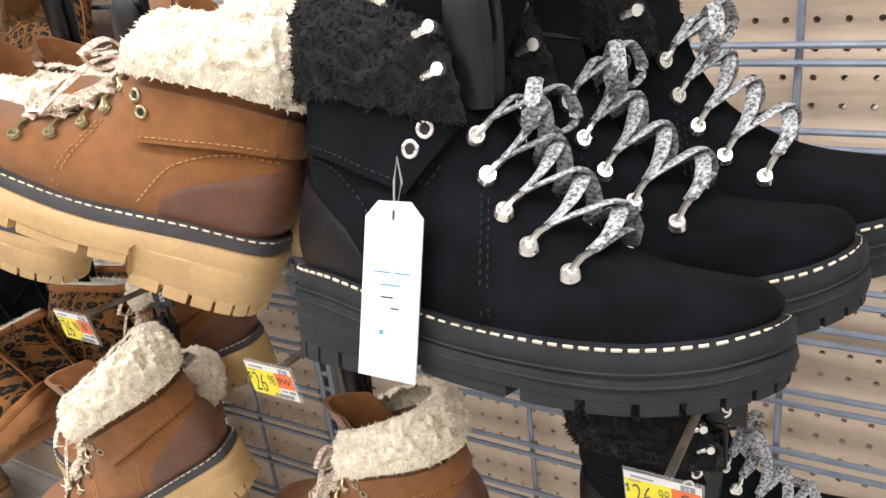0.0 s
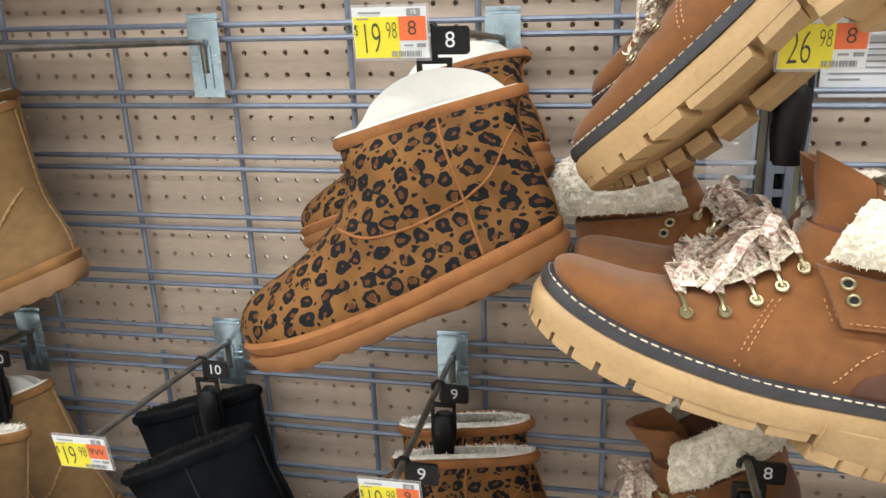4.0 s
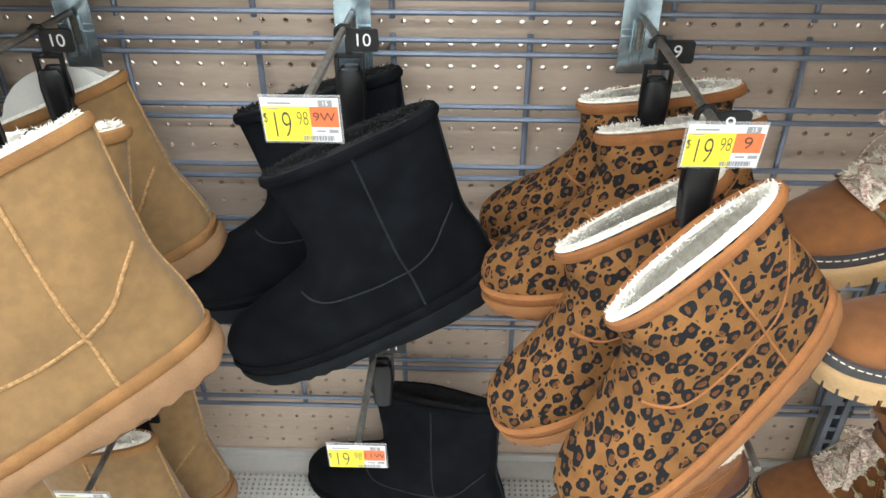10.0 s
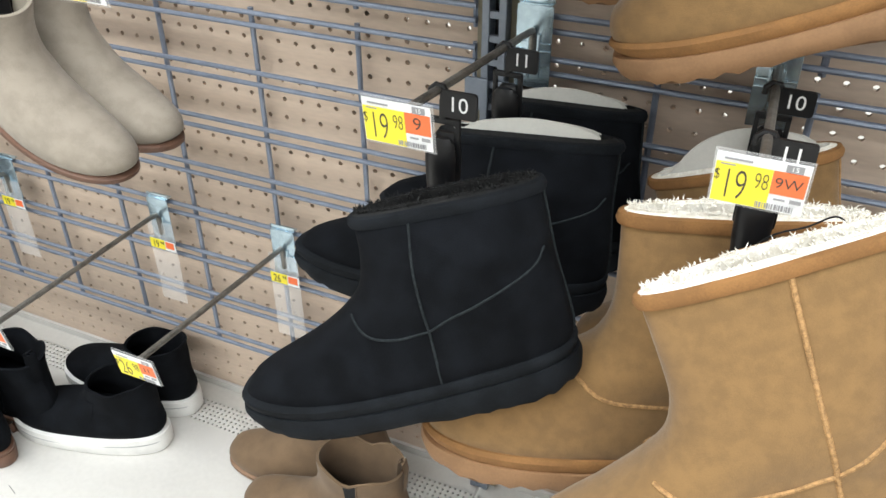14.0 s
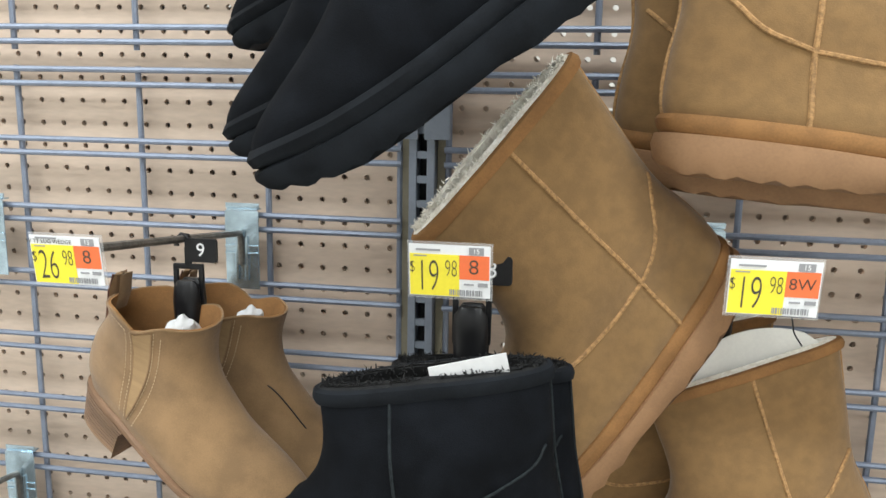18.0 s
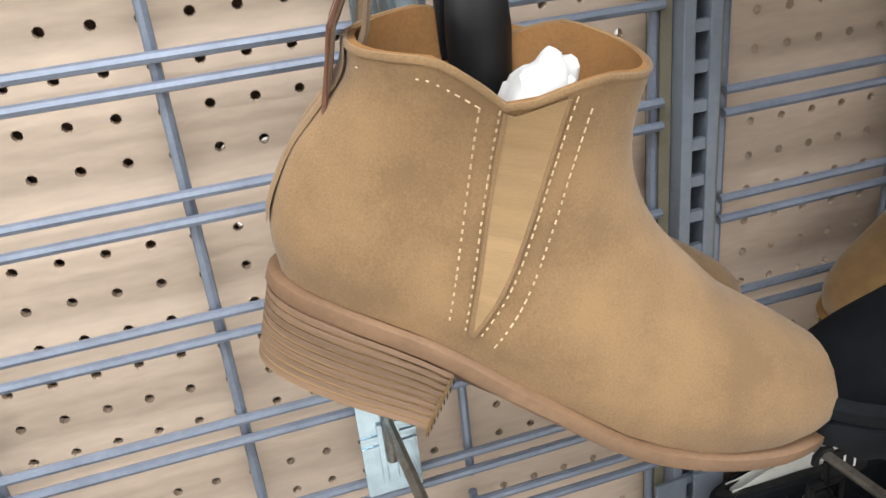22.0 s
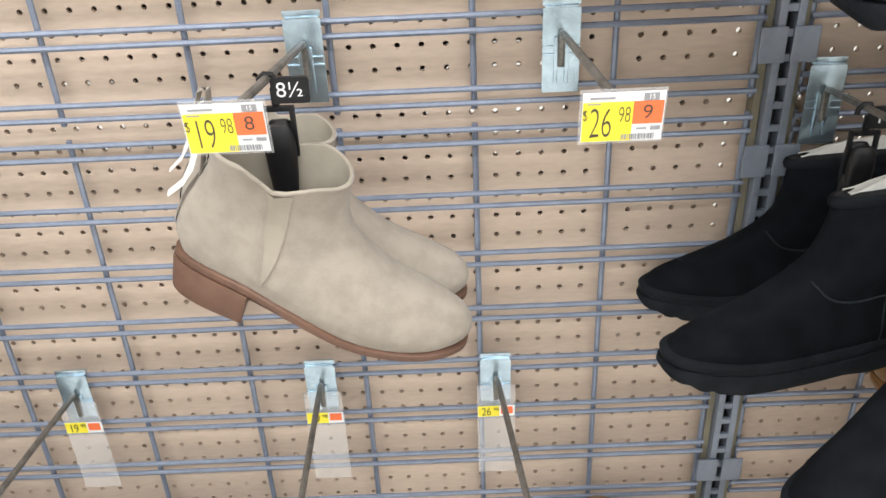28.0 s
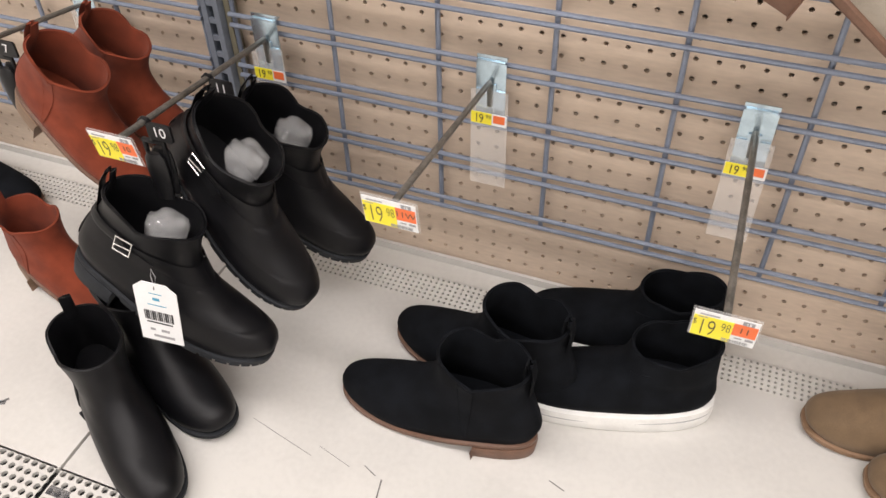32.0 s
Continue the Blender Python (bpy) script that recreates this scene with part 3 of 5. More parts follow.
box(LOOPB, 0.001, 0.007, -0.002, 0.002, -0.022, -0.004, 0.0008)
LOOPB = mesh_of(LOOPB, "hanger_loop", M_BLACKP)
FRAMEB = bmesh.new()
for a in (-0.0125, 0.0125):
    box(FRAMEB, a - 0.0022, a + 0.0022, -0.002, 0.002, -0.062, -0.02, 0.0007)
box(FRAMEB, -0.0145, 0.0145, -0.002, 0.002, -0.0245, -0.0195, 0.0007)
box(FRAMEB, -0.0145, 0.0145, -0.002, 0.002, -0.064, -0.058, 0.0007)
FRAMEB = mesh_of(FRAMEB, "hanger_frame", M_BLACKP)


def hanger(x, y, z, digits, turn=0.0, drop=0.0, tilt=0.0, scale=1.0):
    """A black clip hanger on a rod at (x, y, z): loop, numbered tab, frame and two jaws."""
    h = empty("clip_hanger", pose(x, y, z, 0, tilt, turn))
    tagged(h, "black plastic clip hanger with a white size number on the rod", "hanger", group="clip hangers")
    part("hanger_loop", LOOPB, None, h)
    put("size_tab", TAB, h, 0.018, -0.002, -0.006)
    put("size_number", text_mesh(digits, 0.0175 if len(digits) < 3 else 0.013, M_WHITEP), h, 0.018, -0.0037, -0.006, FACE)
    put("hanger_frame", FRAMEB, h, 0.004, 0, -drop)
    put("clip_jaw", JAW, h, 0.004, -0.006, -0.034 - drop)
    put("clip_jaw", JAW, h, 0.004, 0.006, -0.034 - drop)
    return h

# ---- footwear ----
def smooth_curve(pts):
    """A smooth function through (t, value) pairs."""
    xs, ys = [p[0] for p in pts], [p[1] for p in pts]
    ms = []
    for i in range(len(xs)):
        a, b = max(i - 1, 0), min(i + 1, len(xs) - 1)
        ms.append((ys[b] - ys[a]) / (xs[b] - xs[a]))

    def f(t):
        if t <= xs[0]:
            return ys[0]
        if t >= xs[-1]:
            return ys[-1]
        i = max(j for j in range(len(xs) - 1) if xs[j] <= t)
        h = xs[i + 1] - xs[i]
        u = (t - xs[i]) / h
        return (2 * u**3 - 3 * u**2 + 1) * ys[i] + (u**3 - 2 * u**2 + u) * h * ms[i] + (-2 * u**3 + 3 * u**2) * ys[i + 1] + (u**3 - u**2) * h * ms[i + 1]
    return f


class Last:
    """The form of a boot: toe along +x, heel at x = 0, ground at z = 0. Its level sections are rounded ovals."""

    def __init__(self, front, back, half, base, rim=(0.0, 0.0, 0.0), blunt=2.7, shaft=2.2, ball=0.10):
        self.fx, self.bx, self.hw, self.base = map(smooth_curve, (front, back, half, base))
        self.H, self.rim, self.blunt, self.shaft, self.ball = front[-1][0], rim, blunt, shaft, ball
        self.soft = 0.10

    def n(self, z):
        return self.blunt + (self.shaft - self.blunt) * min(1, z / (0.55 * self.H))

    def k(self, z):
        return self.ball * max(0, 1 - z / (0.7 * self.H))

    def lift(self, x, z):
        """Height of the point with section height z at x: the sole's rise, and the slope and dip of the rim."""
        f = max(0, (z / self.H - 0.45) / 0.55) ** 1.5
        a, b = self.bx(self.H), self.fx(self.H)
        c = (x - (a + b) / 2) / ((b - a) / 2)
        return z + self.base(x) + f * (self.rim[0] * c - self.rim[1] * max(0, 1 - abs(c - self.rim[2]) / 0.55) ** 1.2)

    def at(self, z, a, o=0.0):
        fx, bx, hw, n = self.fx(z) + o, self.bx(z) - o, self.hw(z) + o, self.n(z)
        c, s = math.cos(a), math.sin(a)
        C, Sn = math.copysign(abs(c) ** (2 / n), c), math.copysign(abs(s) ** (2 / n), s)
        x = (fx + bx) / 2 + (fx - bx) / 2 * C
        return self.dent(Vector((x, hw * (1 + self.k(z) * C) * Sn, self.lift(x, z))))

    def side(self, x, z, sgn, o=0.0):
        fx, bx, hw, n = self.fx(z) + o, self.bx(z) - o, self.hw(z) + o, self.n(z)
        C = max(-1, min(1, (x - (fx + bx) / 2) / ((fx - bx) / 2)))
        return self.dent(Vector((x, sgn * hw * (1 + self.k(z) * C) * max(0, 1 - abs(C) ** n) ** (1 / n), self.lift(x, z))))

    def dent(self, p):
        """Soft dents and creases of the worn-in sides."""
        f = min(1, max(0, p.z - 0.05) / 0.04)
        p.y *= 1 + f * self.soft * (0.9 * noise.noise(Vector((p.x, p.y * 0.3, p.z)) * 17) + 0.35 * noise.noise(Vector((p.x, p.y * 0.3, p.z)) * 45))
        return p

    def normal(self, x, z, sgn):
        e = 0.002
        p, q, r = self.side(x, z, sgn), self.side(x + e, z, sgn), self.side(x, z + e, sgn)
        v = (q - p).cross(r - p)
        return (v if v.y * sgn > 0 else -v).normalized()
# END-SHAPES


def shell(last, z0, z1, rows, around, o=0.0, lo=0.0, hi=2 * math.pi, wob=0.0, freq=60.0, seed=0.0):
    """Rings of a part of the form between two heights, pushed out by o and made uneven by wob."""
    full = hi - lo > 6.28
    rings = []
    for i in range(rows + 1):
        z = z0 + (z1 - z0) * i / rows
        pts = []
        for j in range(around + (0 if full else 1)):
            a = lo + (hi - lo) * j / around
            p = last.at(z, a, o)
            if wob:
                d = wob * (noise.noise(p * freq + Vector((seed, 0, 0))) + 0.5 * noise.noise(p * freq * 2.3))
                c = Vector((math.cos(a) * 0.8, math.sin(a), 0.15))
                p = p + c * d
            pts.append(p)
        rings.append(pts)
    return rings, full


def upper(last, z0, z1, material, rows=26, around=44, o=0.0, wob=0.0, seed=0.0, thick=True):
    """The outer and inner face of an upper, open at the top."""
    zs = [z0 + (z1 - z0) * (i / rows) ** 1.0 for i in range(rows + 1)]
    # the toe's top turns quickly: extra rings there
    rings = []
    for z in sorted(set(zs + [z0 + 0.003 * i for i in range(1, int((0.075 - z0) / 0.003))])):
        if z <= z1:
            ringp = []
            for j in range(around):
                a = 2 * math.pi * j / around
                p = last.at(z, a, o)
                if wob:
                    p += Vector((math.cos(a), math.sin(a), 0)) * wob * noise.noise(p * 24 + Vector((seed, seed, 0)))
                ringp.append(p)
            rings.append(ringp)
    bm = bmesh.new()
    loft(bm, rings, True, False)
    return bm


def lining(last, zb, zt, t=0.006, around=36, wob=0.0):
    """The inside of the shaft, from just over the rim down to a closed bottom."""
    rings = [[last.at(zt, 2 * math.pi * j / around, 0.0004) + Vector((0, 0, 0.0002)) for j in range(around)]]
    for i in range(9):
        z = zt - (zt - zb) * i / 8
        rg = []
        for j in range(around):
            a = 2 * math.pi * j / around
            p = last.at(z, a, -t)
            if i == 0:
                p.z += t * 0.35
            if wob:
                p += Vector((math.cos(a), math.sin(a), 0.3)) * wob * noise.noise(p * 90)
            rg.append(p)
        rings.append(rg)
    bm = bmesh.new()
    loft(bm, rings, False, True)
    bmesh.ops.recalc_face_normals(bm, faces=bm.faces)
    bmesh.ops.reverse_faces(bm, faces=bm.faces)
    return bm


def rim_tube(last, z, r, o=0.0, around=44):
    return tube(bmesh.new(), [last.at(z, 2 * math.pi * j / around, o) for j in range(around)], r, 7, close=True, flat=1.4)


def outline(last, z=0.006, o=0.004, n=64):
    return [last.at(z, 2 * math.pi * j / n, o) for j in range(n)]


def sole(last, bottom, levels, o=0.004, n=64, clip=None, top=0.001):
    """A sole under the form: levels are (fraction of the way down, extra width); bottom(x) is its underside. clip=(x0, x1) keeps a stretch."""
    ol = outline(last, 0.006, o, n)
    if clip:
        ol = [Vector((min(max(p.x, clip[0]), clip[1]), p.y, p.z)) for p in ol]
    cx = sum(p.x for p in ol) / n
    bm, rings = bmesh.new(), []
    for f, e in levels:
        rg = []
        for p in ol:
            d = Vector((p.x - cx, p.y, 0)).normalized()
            zt = last.base(p.x) + top
            rg.append(Vector((p.x + d.x * e, p.y + d.y * e, zt + (bottom(p.x) - zt) * f)))
        rings.append(rg)
    loft(bm, rings, True, True)
    bmesh.ops.recalc_face_normals(bm, faces=bm.faces)
    return bm


def lugs(last, bottom, count, depth, o=0.004, inward=0.5, fill=0.62, skip=None):
    """Tread blocks round the sole's edge, below its underside."""
    bm = bmesh.new()
    for i in range(count):
        a0, a1 = 2 * math.pi * i / count, 2 * math.pi * (i + fill) / count
        pts = [last.at(0.006, a0 + (a1 - a0) * k / 3, o - 0.0006) for k in range(4)]
        if skip and skip[0] < pts[1].x < skip[1]:
            continue
        inner = [Vector((p.x * 0.92 + 0.011, p.y * inward, p.z)) for p in pts]
        poly = pts + inner[::-1]
        rings = []
        for dz, sc in ((0.003, 1.0), (-depth * 0.75, 1.0), (-depth, 0.96)):
            c = sum(poly, Vector()) / len(poly)
            rings.append([Vector((c.x + (p.x - c.x) * sc, c.y + (p.y - c.y) * sc, bottom(p.x) + dz)) for p in poly])
        loft(bm, rings, True, True)
    bmesh.ops.recalc_face_normals(bm, faces=bm.faces)
    return bm


def stitches(bm, pts, normals, length=0.0035, gap=0.0022, r=0.0005):
    """Short raised stitches along a line."""
    acc, run, cur = 0.0, [], True
    for (p, q, nn) in zip(pts, pts[1:], normals):
        d = q - p
        L = d.length
        if L < 1e-6:
            continue
        t = 0.0
        while t < L:
            want = (length if cur else gap) - acc
            step = min(want, L - t)
            if cur:
                a, b = p + d * (t / L) + nn * 0.0004, p + d * ((t + step) / L) + nn * 0.0004
                if step > 0.0008:
                    tube(bm, [a, b], r, 4, up=tuple(nn))
            t += step
            acc += step
            if acc >= (length if cur else gap) - 1e-7:
                acc, cur = 0.0, not cur
    return bm


def seam_points(last, path, sgn, o=0.0004, n=26):
    fx, fz = smooth_curve([(i, p[0]) for i, p in enumerate(path)]), smooth_curve([(i, p[1]) for i, p in enumerate(path)])
    out, nor = [], []
    for k in range(n + 1):
        t = (len(path) - 1) * k / n
        x, z = fx(t), fz(t)
        out.append(last.side(x, z, sgn, o))
        nor.append(last.normal(x, z, sgn))
    return out, nor


def seam(last, paths, r=0.0011, sides=(-1, 1), o=0.0004, flat=1.0, n=26):
    bm = bmesh.new()
    for path in paths:
        for sgn in sides:
            pts, nor = seam_points(last, path, sgn, o, n)
            tube(bm, pts, r, 6, flat=flat, up=[tuple(v) for v in nor])
    return bm


def stitched(last, paths, sides=(-1, 1), **k):
    bm = bmesh.new()
    for path in paths:
        for sgn in sides:
            pts, nor = seam_points(last, path, sgn, 0.0006, 60)
            stitches(bm, pts, nor, **k)
    return bm


def side_patch(last, corners, sgn, o=0.0012, n=10, thick=0.002):
    """A raised panel on one side; corners (x, z): bottom back, bottom front, top front, top back, bilinear between."""
    p00, p10, p11, p01 = corners
    bm, grid, low = bmesh.new(), [], []
    for i in range(n + 1):
        v = i / n
        row, lrow = [], []
        for j in range(n + 1):
            u = j / n
            x = (1 - v) * ((1 - u) * p00[0] + u * p10[0]) + v * ((1 - u) * p01[0] + u * p11[0])
            z = (1 - v) * ((1 - u) * p00[1] + u * p10[1]) + v * ((1 - u) * p01[1] + u * p11[1])
            row.append(bm.verts.new(last.side(x, z, sgn, o)))
            lrow.append(bm.verts.new(last.side(x, z, sgn, o - thick)))
        grid.append(row)
        low.append(lrow)
    for g in (grid,):
        for a, b in zip(g, g[1:]):
            for j in range(n):
                bm.faces.new((a[j], a[j + 1], b[j + 1], b[j]))
    rim_a = grid[0] + [r[-1] for r in grid[1:]] + grid[-1][-2::-1] + [r[0] for r in grid[-2:0:-1]]
    rim_b = low[0] + [r[-1] for r in low[1:]] + low[-1][-2::-1] + [r[0] for r in low[-2:0:-1]]
    for i in range(len(rim_a)):
        q = (i + 1) % len(rim_a)
        try:
            bm.faces.new((rim_a[i], rim_a[q], rim_b[q], rim_b[i]))
        except ValueError:
            pass
    bmesh.ops.delete(bm, geom=[v for v in bm.verts if not v.link_faces], context="VERTS")
    bmesh.ops.recalc_face_normals(bm, faces=bm.faces)
    return bm


def gore_panel(last, back, front, sgn, rows=14, cols=6, o=0.0010, thick=0.003):
    """A panel on one side between two curved edges, each a list of (x, z) from the rim down."""
    fb, ff = (smooth_curve(sorted((z, x) for x, z in e)) for e in (back, front))
    z0, z1 = back[-1][1], back[0][1]
    grid = []
    for i in range(rows + 1):
        z = z0 + (z1 - z0) * i / rows
        line = [fb(z) + (ff(z) - fb(z)) * j / cols for j in range(cols + 1)]
        grid.append([last.side(x, z, sgn, o) for x in line] + [last.side(x, z, sgn, o - thick) for x in line[::-1]])
    bm = bmesh.new()
    loft(bm, grid, True, True)
    bmesh.ops.recalc_face_normals(bm, faces=bm.faces)
    return bm


def band(last, z0, z1, lo, hi, o=0.0012, rows=6, around=28, z_edge=None):
    """A raised band round part of the boot, angles lo to hi (degrees, 0 is the toe, 180 the heel); z_edge(u) trims its upper edge."""
    bm, rings, low = bmesh.new(), [], []
    for i in range(rows + 1):
        rg = []
        for j in range(around + 1):
            u = j / around
            top = z1 if z_edge is None else z0 + (z1 - z0) * z_edge(u)
            rg.append(last.at(z0 + (top - z0) * i / rows, radians(lo + (hi - lo) * u), o if 0 < i < rows and 0 < j < around else o * 0.6))
        rings.append(rg)
    loft(bm, rings, close=False)
    return bm


def fleece(rings, full, tufts, size, seed, curl=0.6, lay=None):
    """A fleecy surface: an uneven skin with many small curled tufts standing on it."""
    r = random.Random(seed)
    bm = bmesh.new()
    vs = loft(bm, rings, False, False, full)
    bm.normal_update()
    faces = list(bm.faces)
    picks = [(f.calc_center_median(), f.normal.copy(), [v.co.copy() for v in f.verts]) for f in faces]
    for _ in range(tufts):
        c, nn, vv = r.choice(picks)
        u, w = r.random(), r.random()
        p = vv[0].lerp(vv[1], u).lerp(vv[3].lerp(vv[2], u), w)
        d = (nn + Vector((r.uniform(-1, 1), r.uniform(-1, 1), r.uniform(-1, 1))) * curl).normalized()
        if lay is not None:
            d = (nn * 0.45 + lay * 0.75 + Vector((r.uniform(-1, 1), r.uniform(-1, 1), r.uniform(-1, 1))) * curl).normalized()
        t = d.cross(Vector((r.uniform(-1, 1), r.uniform(-1, 1), r.uniform(-1, 1)))).normalized()
        L, ww = size * r.uniform(0.6, 1.3), size * r.uniform(0.10, 0.17)
        m1 = p + d * L * 0.55 + t * L * 0.12
        tip = p + d * L * 0.85 + t * L * 0.55
        s = d.cross(t)
        a = [bm.verts.new(p - nn * 0.001 + t * ww * k0 + s * ww * k1) for k0, k1 in ((1, 0), (-0.5, 0.87), (-0.5, -0.87))]
        b = [bm.verts.new(m1 + t * ww * 0.8 * k0 + s * ww * 0.8 * k1) for k0, k1 in ((1, 0), (-0.5, 0.87), (-0.5, -0.87))]
        e = bm.verts.new(tip)
        for j in range(3):
            q = (j + 1) % 3
            bm.faces.new((a[j], a[q], b[q], b[j]))
            bm.faces.new((b[j], b[q], e))
    return bm


# forms -----------------------------------------------------------------
def slip_last(H, L=0.290, slope=0.003, low=0.0):
    return Last(front=[(0, L - 0.010), (0.010, L - 0.002), (0.030, L - 0.002), (0.045, L - 0.013), (0.057, L - 0.034), (0.068, L - 0.066), (0.080, L - 0.097), (0.094, L - 0.119), (0.112, L - 0.131), (0.135, L - 0.136), (H, L - 0.135)],
                back=[(0, 0.010), (0.02, 0.003), (0.05, 0.003), (0.085, 0.007), (0.12, 0.003), (H, -0.010)],
                half=[(0, 0.043), (0.02, 0.047), (0.04, 0.044), (0.06, 0.042), (0.09, 0.042), (0.12, 0.036), (H, 0.017)],
                base=[(x, z - low) for x, z in ((-0.01, 0.030), (0.08, 0.028), (0.17, 0.023), (0.24, 0.024), (0.295, 0.031))], rim=(slope, 0, 0))


def hiker_last(H=0.125, L=0.272, low=0.0):
    return Last(front=[(0, L - 0.008), (0.008, L), (0.016, L - 0.002), (0.024, L - 0.011), (0.030, L - 0.029), (0.037, L - 0.056), (0.046, L - 0.082), (0.058, L - 0.104), (0.075, L - 0.122), (0.095, L - 0.134), (H, L - 0.142)],
                back=[(0, 0.008), (0.02, 0.002), (0.05, 0.004), (0.08, 0.012), (H, 0.012)],
                half=[(0, 0.044), (0.02, 0.048), (0.04, 0.044), (0.06, 0.039), (0.09, 0.038), (H, 0.043)],
                base=[(x, z - low) for x, z in ((-0.01, 0.058), (0.04, 0.056), (0.08, 0.049), (0.12, 0.041), (0.16, 0.037), (0.21, 0.036), (0.25, 0.041), (0.28, 0.050))], rim=(-0.004, 0, 0), blunt=2.9)


def chelsea_last(H=0.112, L=0.252, heel=0.040, point=2.25, slope=0.010):
    up = lambda pts: [(z if z <= 0.06 else 0.06 + (z - 0.06) * (H - 0.06) / 0.058, v) for z, v in pts]
    return Last(front=up([(0, L - 0.008), (0.008, L), (0.020, L - 0.002), (0.032, L - 0.014), (0.042, L - 0.034), (0.051, L - 0.062), (0.060, L - 0.084), (0.070, L - 0.104), (0.082, L - 0.118), (0.098, L - 0.126), (0.118, L - 0.128)]),
                back=up([(0, 0.008), (0.02, 0.001), (0.045, 0.004), (0.07, 0.012), (0.095, 0.018), (0.118, 0.017)]),
                half=up([(0, 0.039), (0.015, 0.042), (0.035, 0.039), (0.055, 0.034), (0.08, 0.034), (0.118, 0.040)]),
                base=[(-0.01, heel), (0.06, heel - 0.002), (0.105, heel * 0.62), (0.155, 0.010), (0.21, 0.009), (0.255, 0.016)], rim=(slope, 0.016, 0.05), blunt=point, shaft=2.15, ball=0.12)


def slip_boot(name, label, H, mats, cross=0.074, L=0.290, lining_mat=None, fur=True, card=False, seam_mat=None, paper=False, back=None):
    """A pull-on fleece-lined boot: upper, rim binding, foxing, foam sole, raised seams and lining."""
    suede, trim, sole_m = mats
    lst = slip_last(H, L, 0.012 if H < 0.15 else 0.003, low=0.006 if H < 0.15 else 0.0)
    if back:
        lst.bx, lst.fx = smooth_curve(back), smooth_curve(SHORTFRONT)
    o = empty(name)
    tagged(o, label, "boot", group=name + "s")
    part("upper", upper(lst, 0.002, H, suede, wob=0.0012, seed=len(label)), suede, o)
    part("rim_binding", rim_tube(lst, H - 0.004, 0.0042, 0.0004), trim, o)
    rings = [[lst.at(z, 2 * math.pi * j / 56, e) for j in range(56)] for z, e in ((0.0, 0.004), (0.004, 0.0055), (0.010, 0.005), (0.0135, 0.002), (0.0140, -0.002))]
    bm = bmesh.new()
    loft(bm, rings)
    part("foxing", bm, trim, o, "band above the sole")
    wavy = lambda x: 0.0030 + 0.0018 * math.sin(x * 330) + 0.010 * max(0, (x - 0.235) / 0.055) ** 2 + 0.004 * max(0, (0.02 - x) / 0.02)
    part("sole", sole(lst, wavy, ((0, -0.002), (0.03, 0.003), (0.35, 0.0045), (0.8, 0.002), (1.0, -0.002)), 0.003, 90), sole_m, o)
    fr, bk = lst.fx(0.085), lst.bx(0.10)
    paths = ([(cross - 0.004, H - 0.006), (cross, 0.11), (cross + 0.001, 0.062), (cross + 0.003, 0.012)],
             [(cross + 0.001, 0.062), (cross + 0.4 * (fr - cross), 0.0605), (cross + 0.75 * (fr - cross), 0.067), (fr - 0.004, 0.082)],
             [(cross + 0.001, 0.062), (cross - 0.026, 0.072), (bk + 0.022, 0.090), (bk + 0.006, 0.104)])
    for p in paths:
        for sgn in (-1, 1):
            part("seam", seam(lst, [p], 0.0012 if seam_mat else 0.0018, (sgn,), flat=0.8), seam_mat or M_BRAID, o, "raised braided seam")
    part("back_seam", tube(bmesh.new(), [lst.at(0.012 + (H - 0.018) * k / 20, math.pi, 0.0004) for k in range(21)], 0.0013, 6, up=(1, 0, 0)), seam_mat or M_BRAID, o)
    lm = lining_mat or M_WHITEFUR
    part("lining", lining(lst, H - 0.075, H + 0.001, 0.007, wob=0.002), lm, o, "fleece lining")
    if fur:
        rg = [[lst.at(H - 0.022 + 0.020 * i / 6, 2 * math.pi * j / 90, -0.008) + Vector((0, 0, 0.004 * (i == 6))) for j in range(90)] for i in range(7)]
        rg.append([lst.at(H, 2 * math.pi * j / 90, -0.003) + Vector((0, 0, 0.003)) for j in range(90)])
        part("fleece_edge", fleece(rg, True, 2600, 0.0048, 5, 0.45, Vector((0, 0, 1))), lm, o)
    if card:
        for s, dz in ((-0.007, 0.020), (0.006, 0.030)) if H < 0.15 or H > 0.2 else ((-0.007, 0.008), (0.006, 0.013)):
            bm = bmesh.new()
            f = lambda u: 0.004 + dz * (math.sin(math.pi * min(1, u * 1.12)) ** 0.6)
            a, b = lst.bx(H) + 0.018, lst.fx(H) - 0.012
            rings = [[Vector((a + (b - a) * k / 16, s + yy, lst.lift(a + (b - a) * k / 16, H) + zz)) for k in range(17)] for yy, zz in ((-0.0006, -0.05), (0.0006, -0.05))]
            top = [[Vector((p.x, p.y, lst.lift(p.x, H) + f(k / 16))) for k, p in enumerate(r)] for r in rings]
            loft(bm, [rings[0], top[0], top[1], rings[1]], close=False)
            part("liner_card", bm, M_BOARD, o, "white shaping card")
    if paper:
        bm = bmesh.new()
        box(bm, 0.016, 0.070, 0.010, 0.0110, -0.04, 0.024, 0.0004)
        pp = part("paper_tag", bm, M_PAPER, o, "white paper tag inside the rim")
        pp.matrix_basis = Matrix.Translation((0, 0.0, lst.lift(0.06, H) - 0.008)) @ pose(0, 0, 0, 0, 5, 0)
    return o


def lace_run(bm, pts, w=0.0042, flat=0.28, up=(0, 0, 1)):
    """A flat lace through points, rounded by a smooth curve."""
    P3 = [smooth_curve([(i, p[k]) for i, p in enumerate(pts)]) for k in range(3)]
    n = (len(pts) - 1) * 6
    line = [Vector([f(i / 6) for f in P3]) for i in range(n + 1)]
    tube(bm, line, w, 8, flat=flat, up=up)


